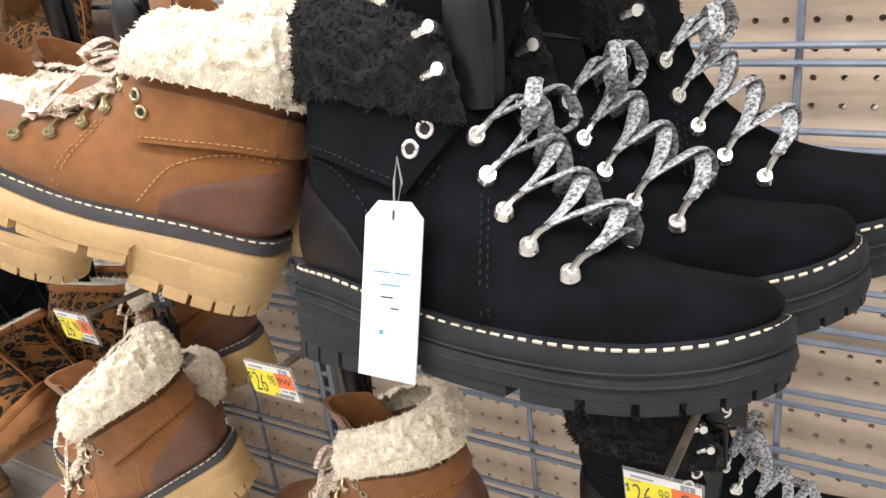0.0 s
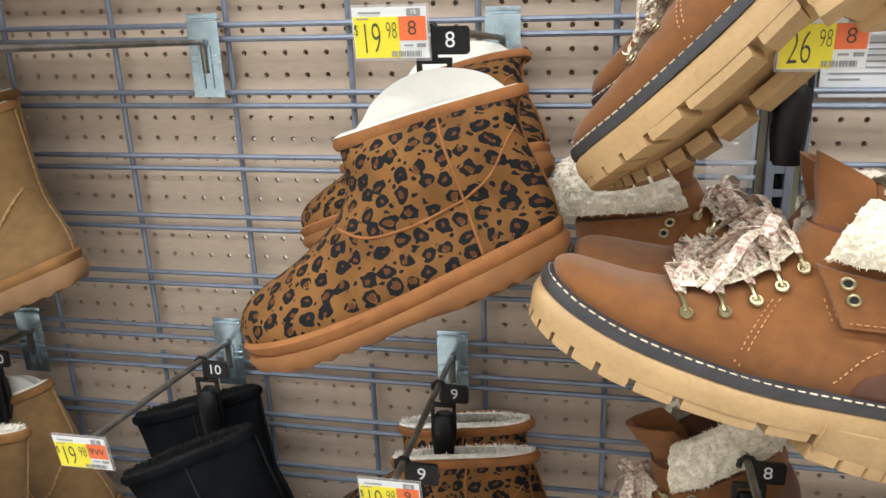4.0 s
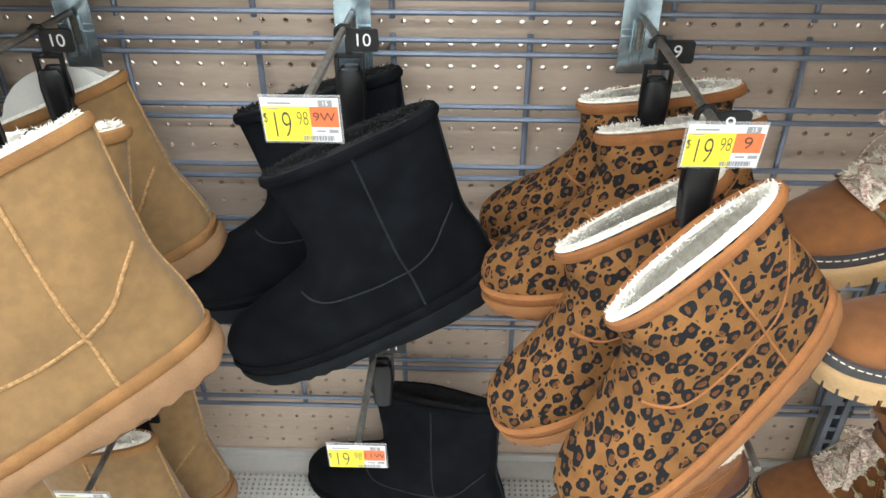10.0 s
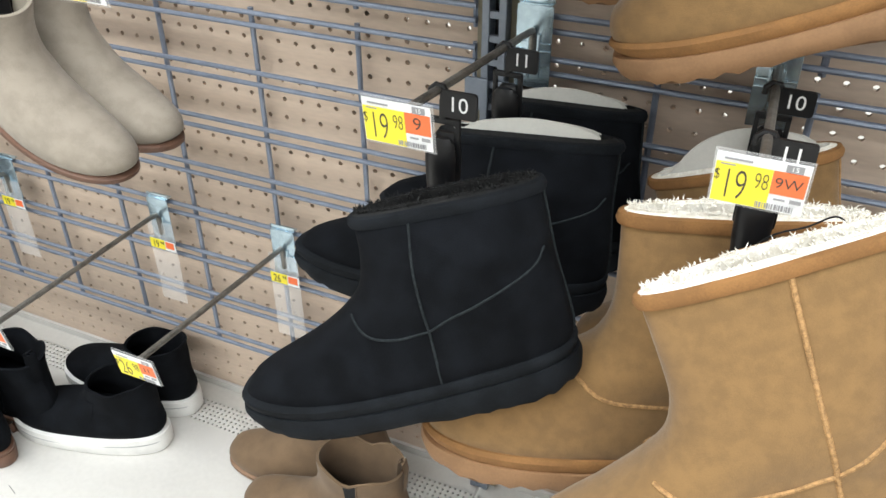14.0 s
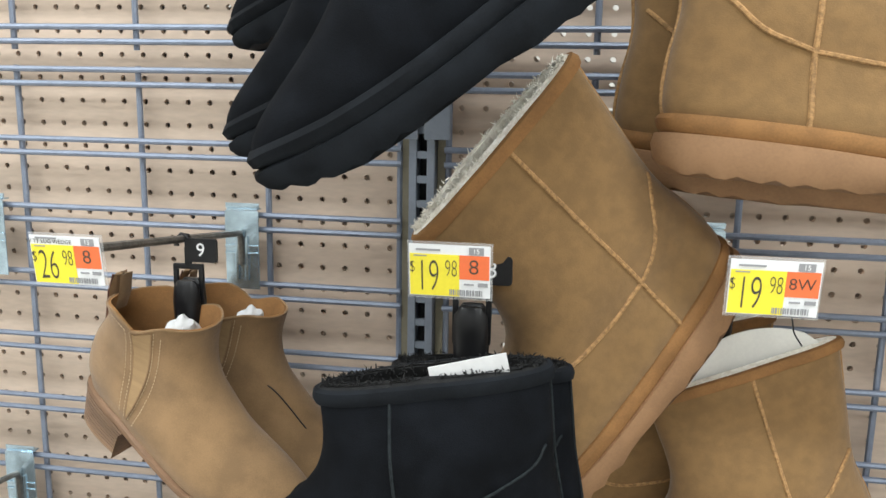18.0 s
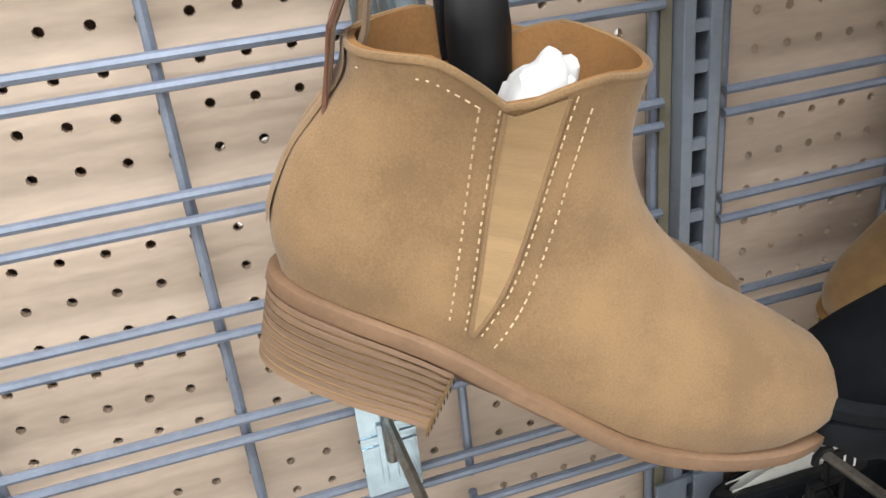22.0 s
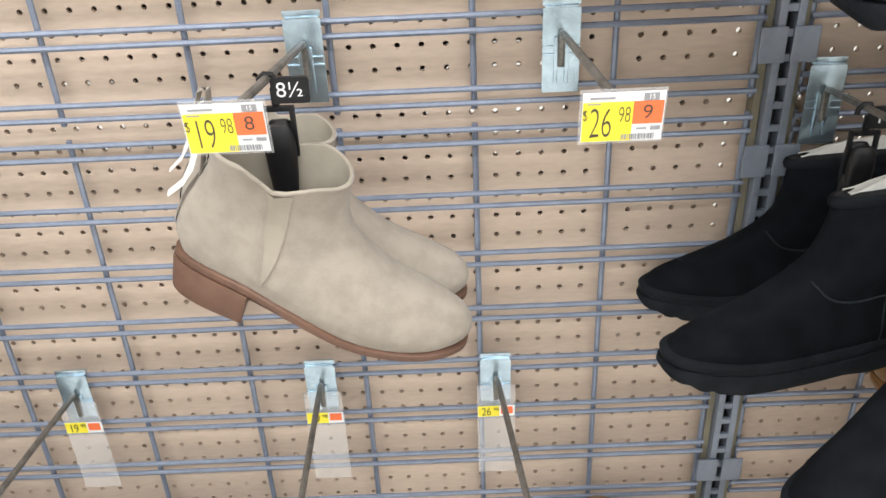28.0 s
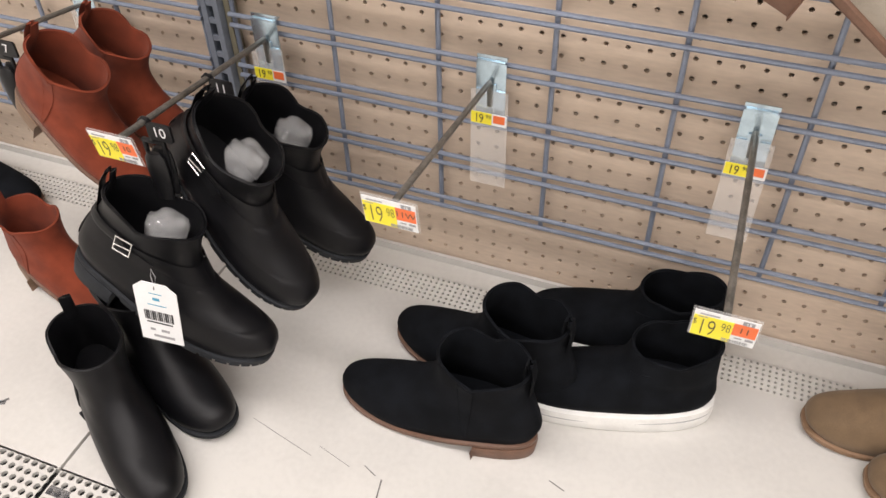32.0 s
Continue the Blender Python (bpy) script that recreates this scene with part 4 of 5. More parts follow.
def hiker_boot(name, label, black=False):
    """A lug-soled lace-up boot with a fleece cuff, ankle strap, metal lace hooks and flat laces."""
    suede, welt, solem = (M_BLACKSUEDE, M_BLACKSOLE, M_BLACKSOLE) if black else (M_TANHIK, M_WELT, M_GUM)
    counter, furm, metal, lacem = (M_BLACKLEATHER, M_BLACKFUR, M_SILVER, M_LACE) if black else (M_COUNTER, M_CREAMFUR, M_BRASS, M_PLAIDLACE)
    lst = hiker_last(low=0.013 if black else 0.0)
    H = lst.H
    o = empty(name)
    tagged(o, label, "boot", group=name + "s")
    part("upper", upper(lst, 0.001, H, suede, wob=0.0008), suede, o)
    # sole: welt, midsole, heel block, tread
    wl = sole(lst, lambda x: lst.base(x) - 0.006, ((0, -0.003), (0.05, 0.003), (0.5, 0.0042), (1, 0.003)), 0.003, 80, top=0.005)
    part("welt", wl, welt, o)
    bottom = lambda x: lst.base(x) - (0.018 if black else 0.027)
    part("midsole", sole(lst, bottom, ((0, -0.001), (0.2, 0.0035), (0.55, 0.0045), (1, 0.0025)), 0.0035, 80, top=-0.005), solem, o)
    part("tread", lugs(lst, bottom, 30, 0.0055 if black else 0.0085, 0.0055, fill=0.82, skip=(-0.02, 0.078)), solem, o, "notched lug tread")
    part("heel", sole(lst, lambda x: 0.0075, ((0, 0.0), (0.15, 0.0035), (0.9, 0.001), (1, -0.001)), 0.003, 80, clip=(-0.02, 0.078), top=-0.017), solem, o, "block heel")
    part("heel_tread", lugs(lst, lambda x: 0.0085, 30, 0.0085, 0.0042, fill=0.84, skip=(0.074, 0.3)), solem, o)
    if black:
        for dz in (-0.006, -0.0115):
            part("sole_rib", tube(bmesh.new(), [lst.at(0.004, 2 * math.pi * j / 90, 0.0078) + Vector((0, 0, dz - 0.004)) for j in range(90)], 0.0008, 5, close=True), solem, o)
    n = 200
    line = [lst.at(0.0035, 2 * math.pi * j / n, 0.0062) for j in range(n + 1)]
    part("welt_stitching", stitches(bmesh.new(), line, [Vector((0, 0, 1))] * n, 0.0048, 0.0026, 0.0008), M_THREAD, o, "cream welt stitching")
    # heel counter and its stitching
    part("heel_counter", band(lst, 0.004, 0.060, 112, 248, 0.0016, 8, 36, lambda u: 0.30 + 0.70 * math.sin(math.pi * u) ** 0.55), counter, o, "smooth leather heel counter")
    for sgn in (-1, 1):
        part("counter_stitching", stitched(lst, [[(0.086, 0.014), (0.070, 0.044), (0.040, 0.060), (0.012, 0.063)]], (sgn,), length=0.003, gap=0.0018, r=0.00055), M_TANTHREAD if not black else M_BLACKSOLE, o)
        part("vamp_stitching", stitched(lst, [[(0.138, 0.062), (0.146, 0.034), (0.148, 0.010)], [(0.134, 0.064), (0.142, 0.034), (0.144, 0.010)]], (sgn,), length=0.003, gap=0.0018, r=0.00055), M_TANTHREAD if not black else M_BLACKSOLE, o)
        part("quarter_stitching", stitched(lst, [[(0.112, 0.074), (0.098, 0.052), (0.084, 0.034)], [(0.108, 0.074), (0.094, 0.052), (0.080, 0.034)]], (sgn,), length=0.003, gap=0.0018, r=0.00055), M_TANTHREAD if not black else M_BLACKSOLE, o)
    # ankle strap: a flap that widens to a cut end with two eyelets on each side
    for sgn in (-1, 1):
        st = part("ankle_strap", side_patch(lst, ((0.013, 0.067), (0.097, 0.057), (0.124, 0.098), (0.013, 0.093)), sgn, 0.0062, 12, 0.006), suede, o)
        pts, nor = seam_points(lst, [(0.018, 0.0705), (0.097, 0.0610)], sgn, 0.0066, 40)
        part("strap_stitching", stitches(bmesh.new(), pts, nor, 0.003, 0.0018, 0.0005), M_TANTHREAD if not black else M_BLACKSOLE, st)
        for ex, ez in ((0.106, 0.0905), (0.0985, 0.079)):
            p, nn = lst.side(ex, ez, sgn, 0.0066), lst.normal(ex, ez, sgn)
            part("eyelet", ring(bmesh.new(), p, nn, 0.0038, 0.0013), metal, st, "metal eyelet")
            # solid dark disc, painted as the shade inside the eyelet
            part("eyelet_hole_shade", cyl(bmesh.new(), p - nn * 0.0006, nn, 0.0030, 0.0007, 12), M_DARK, st)
    part("strap_back", band(lst, 0.067, 0.093, 140, 220, 0.0062, 4, 20), suede, o)
    # tongue
    ring0 = []
    bm = bmesh.new()
    rows = []
    for k in range(9):
        z = 0.070 + (0.125 if black else 0.098) * k / 8
        xx = lst.fx(min(z, H)) - 0.003 + 0.45 * max(0, z - H)
        w = 0.020 + 0.006 * math.sin(k / 8 * 2.6)
        rows.append([Vector((xx - 0.034 * (abs(t) ** 2), t * w, lst.base(xx) + z + (0.006 * (1 - t * t) if k == 8 else 0))) for t in (-1, -0.6, -0.2, 0.2, 0.6, 1)])
    back = [[p + Vector((-0.030 if black else -0.006, 0, -0.001)) for p in r] for r in rows[::-1]]
    loft(bm, rows + back, close=False)
    part("tongue", bm, suede, o)
    # fleece cuff, turned over the top
    rows = []
    nA = 170
    for i in range(31):
        t = i / 30
        if t < 0.62:
            z, off = H - (0.033 if black else 0.023) + (0.041 if black else 0.043) * t / 0.62, 0.006 + 0.008 * math.sin(math.pi * (0.12 + 0.88 * t / 0.62)) ** 0.7
        else:
            u = (t - 0.62) / 0.38
            z, off = H + (0.008 if black else 0.020) + 0.009 * math.sin(math.pi * u * 0.75), 0.007 - 0.017 * u
        rg = []
        for j in range(nA + 1):
            a = radians(46) + (2 * math.pi - radians(92)) * j / nA
            zz = z + 0.007 * math.cos(a) * max(0, 1 - t / 0.62)
            p = lst.at(min(zz, H), a, off)
            p.z += max(0, zz - H) + 0.008 * (1 - math.cos(a)) / 2 - 0.002
            d = 0.0044 * noise.noise(p * 80) + 0.0034 * noise.noise(p * 190) + 0.0016 * noise.noise(p * 420)
            rg.append(p + Vector((math.cos(a) * d, math.sin(a) * d, d * 0.5)))
        rows.append(rg)
    part("fleece_cuff", fleece(rows, False, 4400, 0.0042 if black else 0.0038, 3, 0.6, Vector((-0.35, 0, -0.9))), furm, o, "curly black fleece cuff" if black else "cream fleece cuff")
    part("lining", lining(lst, H - 0.06, H, 0.006), M_BLACKFUR if black else M_COUNTER, o)
    # lace hooks along both sides and the laces
    eyel = [(0.191, 0.039), (0.168, 0.0485), (0.151, 0.0625), (0.139, 0.0785), (0.131, 0.0975)]
    hooks = {}
    for sgn in (-1, 1):
        for i, (ex, ez) in enumerate(eyel):
            z = ez - 0.006
            C = lst.side(ex - 0.004, z, sgn, 0.0012)
            nn = lst.normal(ex - 0.004, z, sgn)
            hk = part("lace_hook", cyl(bmesh.new(), C, nn, 0.0052 if black else 0.0042, 0.0022, 16, 0.0040 if black else 0.0030), metal, o, "metal lace hook")
            ring_p = C + nn * 0.0024
            part("hook_ring", ring(bmesh.new(), ring_p, nn, 0.0036, 0.0012, 14, 6), metal, hk)
            up = lst.side(ex + 0.001, ez + 0.003, sgn, 0.0025)
            bm = bmesh.new()
            tube(bm, [C + nn * 0.002, (C + up) / 2 + nn * 0.0035, up + nn * 0.001], 0.0020, 6)
            part("hook_arm", bm, metal, hk)
            hooks[(sgn, i)] = up + nn * 0.0022
    bm = bmesh.new()
    for i in range(4):
        for sgn in (-1, 1):
            a, b = hooks[(sgn, i)], hooks[(-sgn, i + 1)]
            m = (a + b) / 2
            lift = 0.010 + 0.002 * sgn
            cx = Vector((m.x + (0.014 if black else 0.006), 0, max(a.z, b.z) + lift * (0.9 if black else 0.75)))
            lace_run(bm, [a, a * 0.6 + cx * 0.4 + Vector((0.004, 0, 0.002)), cx, b * 0.6 + cx * 0.4 + Vector((0.003, 0, 0.002)), b], 0.0044, 0.3)
    a, b = hooks[(-1, 0)], hooks[(1, 0)]
    lace_run(bm, [a, (a + b) / 2 + Vector((0.006, 0, 0.008)), b], 0.0044, 0.3)
    part("laces", bm, lacem, o, "flat silver-flecked laces" if black else "chunky cream laces")
    bm = bmesh.new()
    a, b = hooks[(-1, 4)], hooks[(1, 4)]
    top = (a + b) / 2 + Vector((0.012, 0, 0.010))
    for sgn, e in ((-1, a), (1, b)):
        lace_run(bm, [e, (e + top) / 2 + Vector((0.002, 0, 0.006)), top, top + Vector((0.010, sgn * 0.016, 0.008)), top + Vector((0.014, sgn * 0.030, -0.006)), top + Vector((0.008, sgn * 0.018, -0.014)), top], 0.0042, 0.3)
        if black:
            continue
        lace_run(bm, [top, top + Vector((0.018, sgn * 0.012, -0.012)), top + Vector((0.026, sgn * 0.026, -0.036)), top + Vector((0.034, sgn * 0.034, -0.060))], 0.0040, 0.3)
    part("lace_bow", bm, lacem, o)
    if not black:
        fl = [[hooks[(s, i)] + Vector((0.002, -s * 0.006 * k, 0.004 + 0.003 * (k == 1))) for k in range(3) for s in (-1,)] + [hooks[(1, i)] + Vector((0.002, -0.006 * (2 - k), 0.004 + 0.003 * (k == 1))) for k in range(3)] for i in range(5)]
        part("fleece_throat", fleece(fl, False, 260, 0.008, 9, 0.8), M_CREAMFUR, o, "fleece tufts between the laces")
    else:
        for i in range(2):
            for sgn in (-1, 1):
                p = lst.side(0.118 - 0.004 * i, 0.108, sgn, 0.016) + Vector((0, 0, 0.012 + 0.018 * i))
                hk = part("cuff_hook", cyl(bmesh.new(), p, (0.2, sgn, 0), 0.0040, 0.004, 14, 0.0032), metal, o, "metal lace hook on the cuff")
                part("hook_arm", tube(bmesh.new(), [p, p + Vector((-0.010, 0, -0.003))], 0.0022, 6), metal, hk)
    return o


def ankle_boot(name, label, suede, gore, solem, heelm, stack=False, H=0.112, L=0.252, heel=0.040, tab=True, stitch=None, strap=False, lug=False, inside=None, paper=None, ribbon=False, gored=True, point=2.25, slope=0.010):
    """A low-heeled ankle boot: upper, elastic side gores, heel, outsole, pull tab; with a buckled strap, tread or zip where asked."""
    lst = chelsea_last(H, L, heel, point, slope)
    o = empty(name)
    tagged(o, label, "boot", group=name + "s")
    part("upper", upper(lst, 0.001, H, suede, wob=0.0010, seed=3.0), suede, o)
    under = lambda x: lst.base(x) - 0.0068
    part("outsole", sole(lst, under, ((0, -0.003), (0.12, 0.0008), (0.7, 0.0012), (1, -0.0005)), 0.0012, 80, top=0.0008), solem, o)
    xh = 0.074 if stack else 0.068
    if stack:
        layers = 9
        for i in range(layers):
            f0, f1 = i / layers, (i + 0.66) / layers
            bm = bmesh.new()
            ol = [Vector((min(p.x, xh - 0.004 * f0), p.y, p.z)) for p in outline(lst, 0.006, 0.0015 - 0.001 * f0, 64)]
            top = lambda x: lst.base(x) - 0.0070
            rings = [[Vector((p.x, p.y, top(p.x) * (1 - f))) for p in ol] for f in (f0, f1)]
            loft(bm, rings, True, True)
            bmesh.ops.recalc_face_normals(bm, faces=bm.faces)
            part("heel_layer", bm, heelm, o)
        ol = [Vector((p.x, p.y * 0.985, p.z)) for p in outline(lst, 0.006, 0.0006, 64)]
        bm = bmesh.new()
        loft(bm, [[Vector((min(p.x, xh - 0.0004 - 0.004 * f), p.y, (lst.base(min(p.x, xh)) - 0.007) * (1 - f))) for p in ol] for f in (0.02, 0.985)], True, True)
        part("heel_core", bm, gore, o, "light wood between the layers")
    else:
        part("heel", sole(lst, lambda x: 0.0, ((0, 0.0), (0.1, 0.001), (0.95, -0.001), (1, -0.002)), 0.002, 72, clip=(-0.02, xh), top=-0.007), heelm, o)
    if lug:
        part("tread", lugs(lst, under, 36, 0.003, 0.0022, fill=0.8, skip=(-0.02, 0.07)), solem, o, "fine lug tread")
    if gored:
        for sgn in (-1, 1):
            gz = H - 0.004
            back = [(0.0670, gz), (0.0705, gz * 0.6), (0.0735, gz * 0.33), (0.0755, 0.012)]
            front = [(0.0850, gz), (0.0855, gz * 0.6), (0.0825, gz * 0.33), (0.0765, 0.012)]
            shift = lambda path, d, dz=0.0: [(x + d, min(z, gz - dz)) for x, z in path]
            part("side_gore", gore_panel(lst, back, front, sgn), gore, o, "elastic side panel")
            part("gore_edge", seam(lst, [back], 0.0010, (sgn,)), suede, o)
            part("gore_edge", seam(lst, [front], 0.0010, (sgn,)), suede, o)
            if stitch:
                part("gore_stitching", stitched(lst, [shift(back, -0.0020), shift(back, -0.0080, 0.005), shift(front, 0.0020), shift(front, 0.0080, 0.005)], (sgn,), length=0.0019, gap=0.0014, r=0.00036), stitch, o)
                part("collar_stitching", stitched(lst, [[(0.0590, gz - 0.005), (0.036, gz - 0.005), (0.022, gz - 0.005)], [(0.0930, gz - 0.005), (0.106, gz - 0.006), (lst.fx(gz) - 0.005, gz - 0.006)]], (sgn,), length=0.0019, gap=0.0014, r=0.00036), stitch, o)
    part("back_strip", band(lst, 0.020, H, 171, 189, 0.0012, 14, 6), suede, o)
    part("rim_edge", rim_tube(lst, H - 0.001, 0.0010), suede, o)
    part("lining", lining(lst, 0.03, H - 0.001, 0.0028), inside or suede, o, "lining inside the shaft")
    if tab:
        b = lst.at(H, math.pi)
        bm = bmesh.new()
        tube(bm, [b + Vector((-0.002, 0, -0.030)), b + Vector((-0.005, 0, 0.004)), b + Vector((-0.002, 0, 0.020)), b + Vector((0.004, 0, 0.022)), b + Vector((0.006, 0, 0.004)), b + Vector((0.004, 0, -0.012))], 0.0075, 8, flat=0.18, up=[(1, 0, 0.05)] * 6)
        part("pull_tab", bm, suede, o, "pull loop at the heel")
        if stitch:
            for sgn in (-1, 1):
                edge = [b + Vector((-0.0030, sgn * 0.0078, 0.020)), b + Vector((-0.0055, sgn * 0.0078, 0.004)), b + Vector((-0.0030, sgn * 0.0082, -0.020)), b + Vector((0.0000, sgn * 0.0105, -0.036))]
                part("tab_edge", tube(bmesh.new(), edge, 0.0009, 6), M_COUNTER, o, "dark cut edge of the pull loop")
    if ribbon:
        b = lst.at(H, math.pi)
        part("ribbon", tube(bmesh.new(), [b + Vector(p) for p in ((0.002, 0, 0.012), (-0.006, -0.001, 0.006), (-0.009, -0.003, -0.010), (-0.010, -0.004, -0.026), (-0.014, -0.006, -0.040), (-0.023, -0.008, -0.052))], 0.0050, 8, flat=0.12, up=[(0, 0, 1)] * 6), M_BOARD, o, "loose pale ribbon at the heel")
    if strap:
        st = part("strap", band(lst, 0.068, 0.084, 0, 360, 0.0035, 5, 60), suede, o, "ankle strap")
        p, nn = lst.side(0.066, 0.078, -1, 0.007), lst.normal(0.066, 0.078, -1)
        t = Vector((0, 0, 1))
        s2 = nn.cross(t).normalized()
        bm = bmesh.new()
        tube(bm, [p + s2 * a + t * b2 for a, b2 in ((-0.010, -0.010), (0.010, -0.010), (0.010, 0.010), (-0.010, 0.010))], 0.0012, 6, close=True, up=tuple(nn))
        tube(bm, [p + s2 * -0.010, p + s2 * 0.010 + nn * 0.002], 0.001, 6)
        part("buckle", bm, M_SILVER, st, "silver buckle")
        part("strap_end", side_patch(lst, ((0.064, 0.064), (0.100, 0.060), (0.104, 0.074), (0.066, 0.080)), -1, 0.0055, 8, 0.004), suede, st)
    if paper:
        bm = bmesh.new()
        c = lst.at(H, 0) * 0.5 + lst.at(H, math.pi) * 0.5 + Vector((0.020, 0.004, -0.026))
        bmesh.ops.create_icosphere(bm, subdivisions=4, radius=1.0)
        for v in bm.verts:
            q = Vector((v.co.x * (0.013 if paper is M_PAPER else 0.024), v.co.y * (0.018 if paper is M_PAPER else 0.021), v.co.z * (0.026 if paper is M_PAPER else 0.026)))
            q *= 1 + 0.30 * noise.noise(v.co * 1.6) + 0.16 * abs(noise.noise(v.co * 4.5))
            v.co = c + q
        part("stuffing", bm, paper, o, "crumpled stuffing")
    return o


def slip_sneaker(name, label):
    """A slip-on shoe with a thick white sole."""
    lst = Last(front=[(0, 0.252), (0.008, 0.258), (0.018, 0.256), (0.028, 0.244), (0.036, 0.222), (0.043, 0.190), (0.050, 0.160), (0.058, 0.138), (0.074, 0.122), (0.100, 0.112)],
               back=[(0, 0.006), (0.02, 0.0), (0.05, 0.004), (0.100, 0.008)], half=[(0, 0.041), (0.015, 0.045), (0.03, 0.042), (0.05, 0.036), (0.100, 0.038)],
               base=[(-0.01, 0.030), (0.1, 0.027), (0.2, 0.024), (0.26, 0.027)], rim=(-0.006, 0.006, 0), blunt=2.6)
    o = empty(name)
    tagged(o, label, "shoe", group=name + "s")
    part("upper", upper(lst, 0.001, lst.H, M_BLACKSUEDE), M_BLACKSUEDE, o)
    part("sole", sole(lst, lambda x: 0.006 * max(0, (x - 0.22) / 0.04) ** 2, ((0, -0.002), (0.05, 0.003), (0.5, 0.004), (0.9, 0.003), (1, 0.001)), 0.003, 80, top=0.004), M_WHITESOLE, o, "thick white rubber sole")
    part("sole_line", tube(bmesh.new(), [lst.at(0.0, 2 * math.pi * j / 80, 0.0075) + Vector((0, 0, -0.008)) for j in range(80)], 0.0007, 5, close=True), M_INKGREY, o)
    part("lining", lining(lst, 0.02, lst.H - 0.001, 0.003), M_BLACKSUEDE, o)
    part("rim_edge", rim_tube(lst, lst.H - 0.001, 0.0018), M_BLACKSUEDE, o)
    for sgn in (-1, 1):
        part("side_gore", side_patch(lst, ((0.100, 0.036), (0.112, 0.036), (0.112, 0.070), (0.090, 0.074)), sgn, 0.001, 8, 0.002), M_BLACKSUEDE, o, "elastic side panel")
    return o


AWAY = pose(0, 0, -50)
SHORTBACK = [(0, -0.002), (0.02, -0.010), (0.05, -0.010), (0.085, -0.008), (0.12, -0.009), (0.155, -0.010)]
SHORTFRONT = [(0, 0.297), (0.006, 0.303), (0.014, 0.301), (0.025, 0.289), (0.037, 0.268), (0.050, 0.241), (0.062, 0.215), (0.074, 0.193), (0.087, 0.175), (0.102, 0.162), (0.125, 0.154), (0.155, 0.151)]
LEO = slip_boot("leopard_boot", "leopard-print suede pull-on boot with orange trim, white fleece lining", 0.140, (M_LEOPARD, M_RUSTTRIM, M_RUSTSOLE), seam_mat=M_RUSTTRIM)
LEOC = slip_boot("leopard_boot", "leopard-print suede pull-on boot with white shaping card in the top", 0.140, (M_LEOPARD, M_RUSTTRIM, M_RUSTSOLE), seam_mat=M_RUSTTRIM, card=True, fur=False)
TALL = slip_boot("tan_pull_on_boot", "tan suede pull-on boot with fluffy white fleece lining", 0.205, (M_CHESTNUT, M_CHESTTRIM, M_CHESTSOLE))
TALLC = slip_boot("tan_pull_on_boot", "tan suede pull-on boot with a white shaping card", 0.205, (M_CHESTNUT, M_CHESTTRIM, M_CHESTSOLE), card=True, fur=False)
BTALL = slip_boot("black_pull_on_boot", "black suede pull-on boot with black fleece lining", 0.205, (M_BLACKSUEDE, M_BLACKSUEDE, M_BLACKFOAM), lining_mat=M_BLACKFUR, seam_mat=M_BLACKSEAM)
SHORT = slip_boot("short_black_boot", "short black suede pull-on boot with a thick black sole", 0.155, (M_BLACKSUEDE, M_BLACKFOAM, M_BLACKFOAM), cross=0.104, L=0.305, lining_mat=M_BLACKFUR, seam_mat=M_BLACKSEAM, back=SHORTBACK)
SHORTP = slip_boot("short_black_boot", "short black suede boot with a paper tag tucked in", 0.155, (M_BLACKSUEDE, M_BLACKFOAM, M_BLACKFOAM), cross=0.104, L=0.305, lining_mat=M_BLACKFUR, seam_mat=M_BLACKSEAM, back=SHORTBACK, paper=True)
SHORTC = slip_boot("short_black_boot", "short black suede boot with a white shaping card in it", 0.155, (M_BLACKSUEDE, M_BLACKFOAM, M_BLACKFOAM), cross=0.104, L=0.305, lining_mat=M_BLACKFUR, seam_mat=M_BLACKSEAM, back=SHORTBACK, card=True, fur=False)
HIK = hiker_boot("brown_hiking_boot", "brown suede lace-up boot with cream fleece cuff and gum lug sole")
BHIK = hiker_boot("black_hiking_boot", "black suede lace-up boot with black fleece cuff and silver laces", True)
CAMEL = ankle_boot("camel_ankle_boot", "camel suede ankle boot with elastic side panels and stacked heel, paper-stuffed", M_CAMEL, M_CAMELTRIM, M_OUTSOLE, M_STACK, stack=True, H=0.107, slope=0.017, L=0.244, stitch=M_CAMELTHREAD, inside=M_CHESTTRIM, paper=M_PAPER)
BEIGE = ankle_boot("beige_ankle_boot", "beige suede ankle boot with brown sole and elastic side panels", M_BEIGESUEDE, M_BEIGEGORE, M_BROWNSOLE, M_BROWNSOLE, stitch=None, inside=M_BEIGEGORE, ribbon=True)
DECKC = ankle_boot("black_ankle_boot", "black suede ankle boot with brown heel standing on the deck", M_BLACKSUEDE, M_BLACKSUEDE, M_BROWNSOLE, M_BROWNSOLE, heel=0.029, H=0.120, L=0.248)
BUCK = ankle_boot("buckled_ankle_boot", "black leather ankle boot with buckled strap and clear film stuffing", M_BLACKLEATHER, M_BLACKLEATHER, M_BLACKSOLE, M_BLACKSOLE, strap=True, lug=True, H=0.118, L=0.262, heel=0.034, gored=False, paper=M_BAG, point=2.5)
PLAINB = ankle_boot("black_leather_boot", "plain black leather ankle boot with heel pull loop", M_BLACKLEATHER, M_BLACKFUR, M_BLACKSOLE, M_BLACKSOLE, H=0.125, L=0.262, heel=0.030, point=2.5)
RUST = ankle_boot("rust_ankle_boot", "rust suede ankle boot with dark stacked heel", M_RUST, M_RUST, M_BROWNSOLE, M_STACK, H=0.118, L=0.262, heel=0.036)
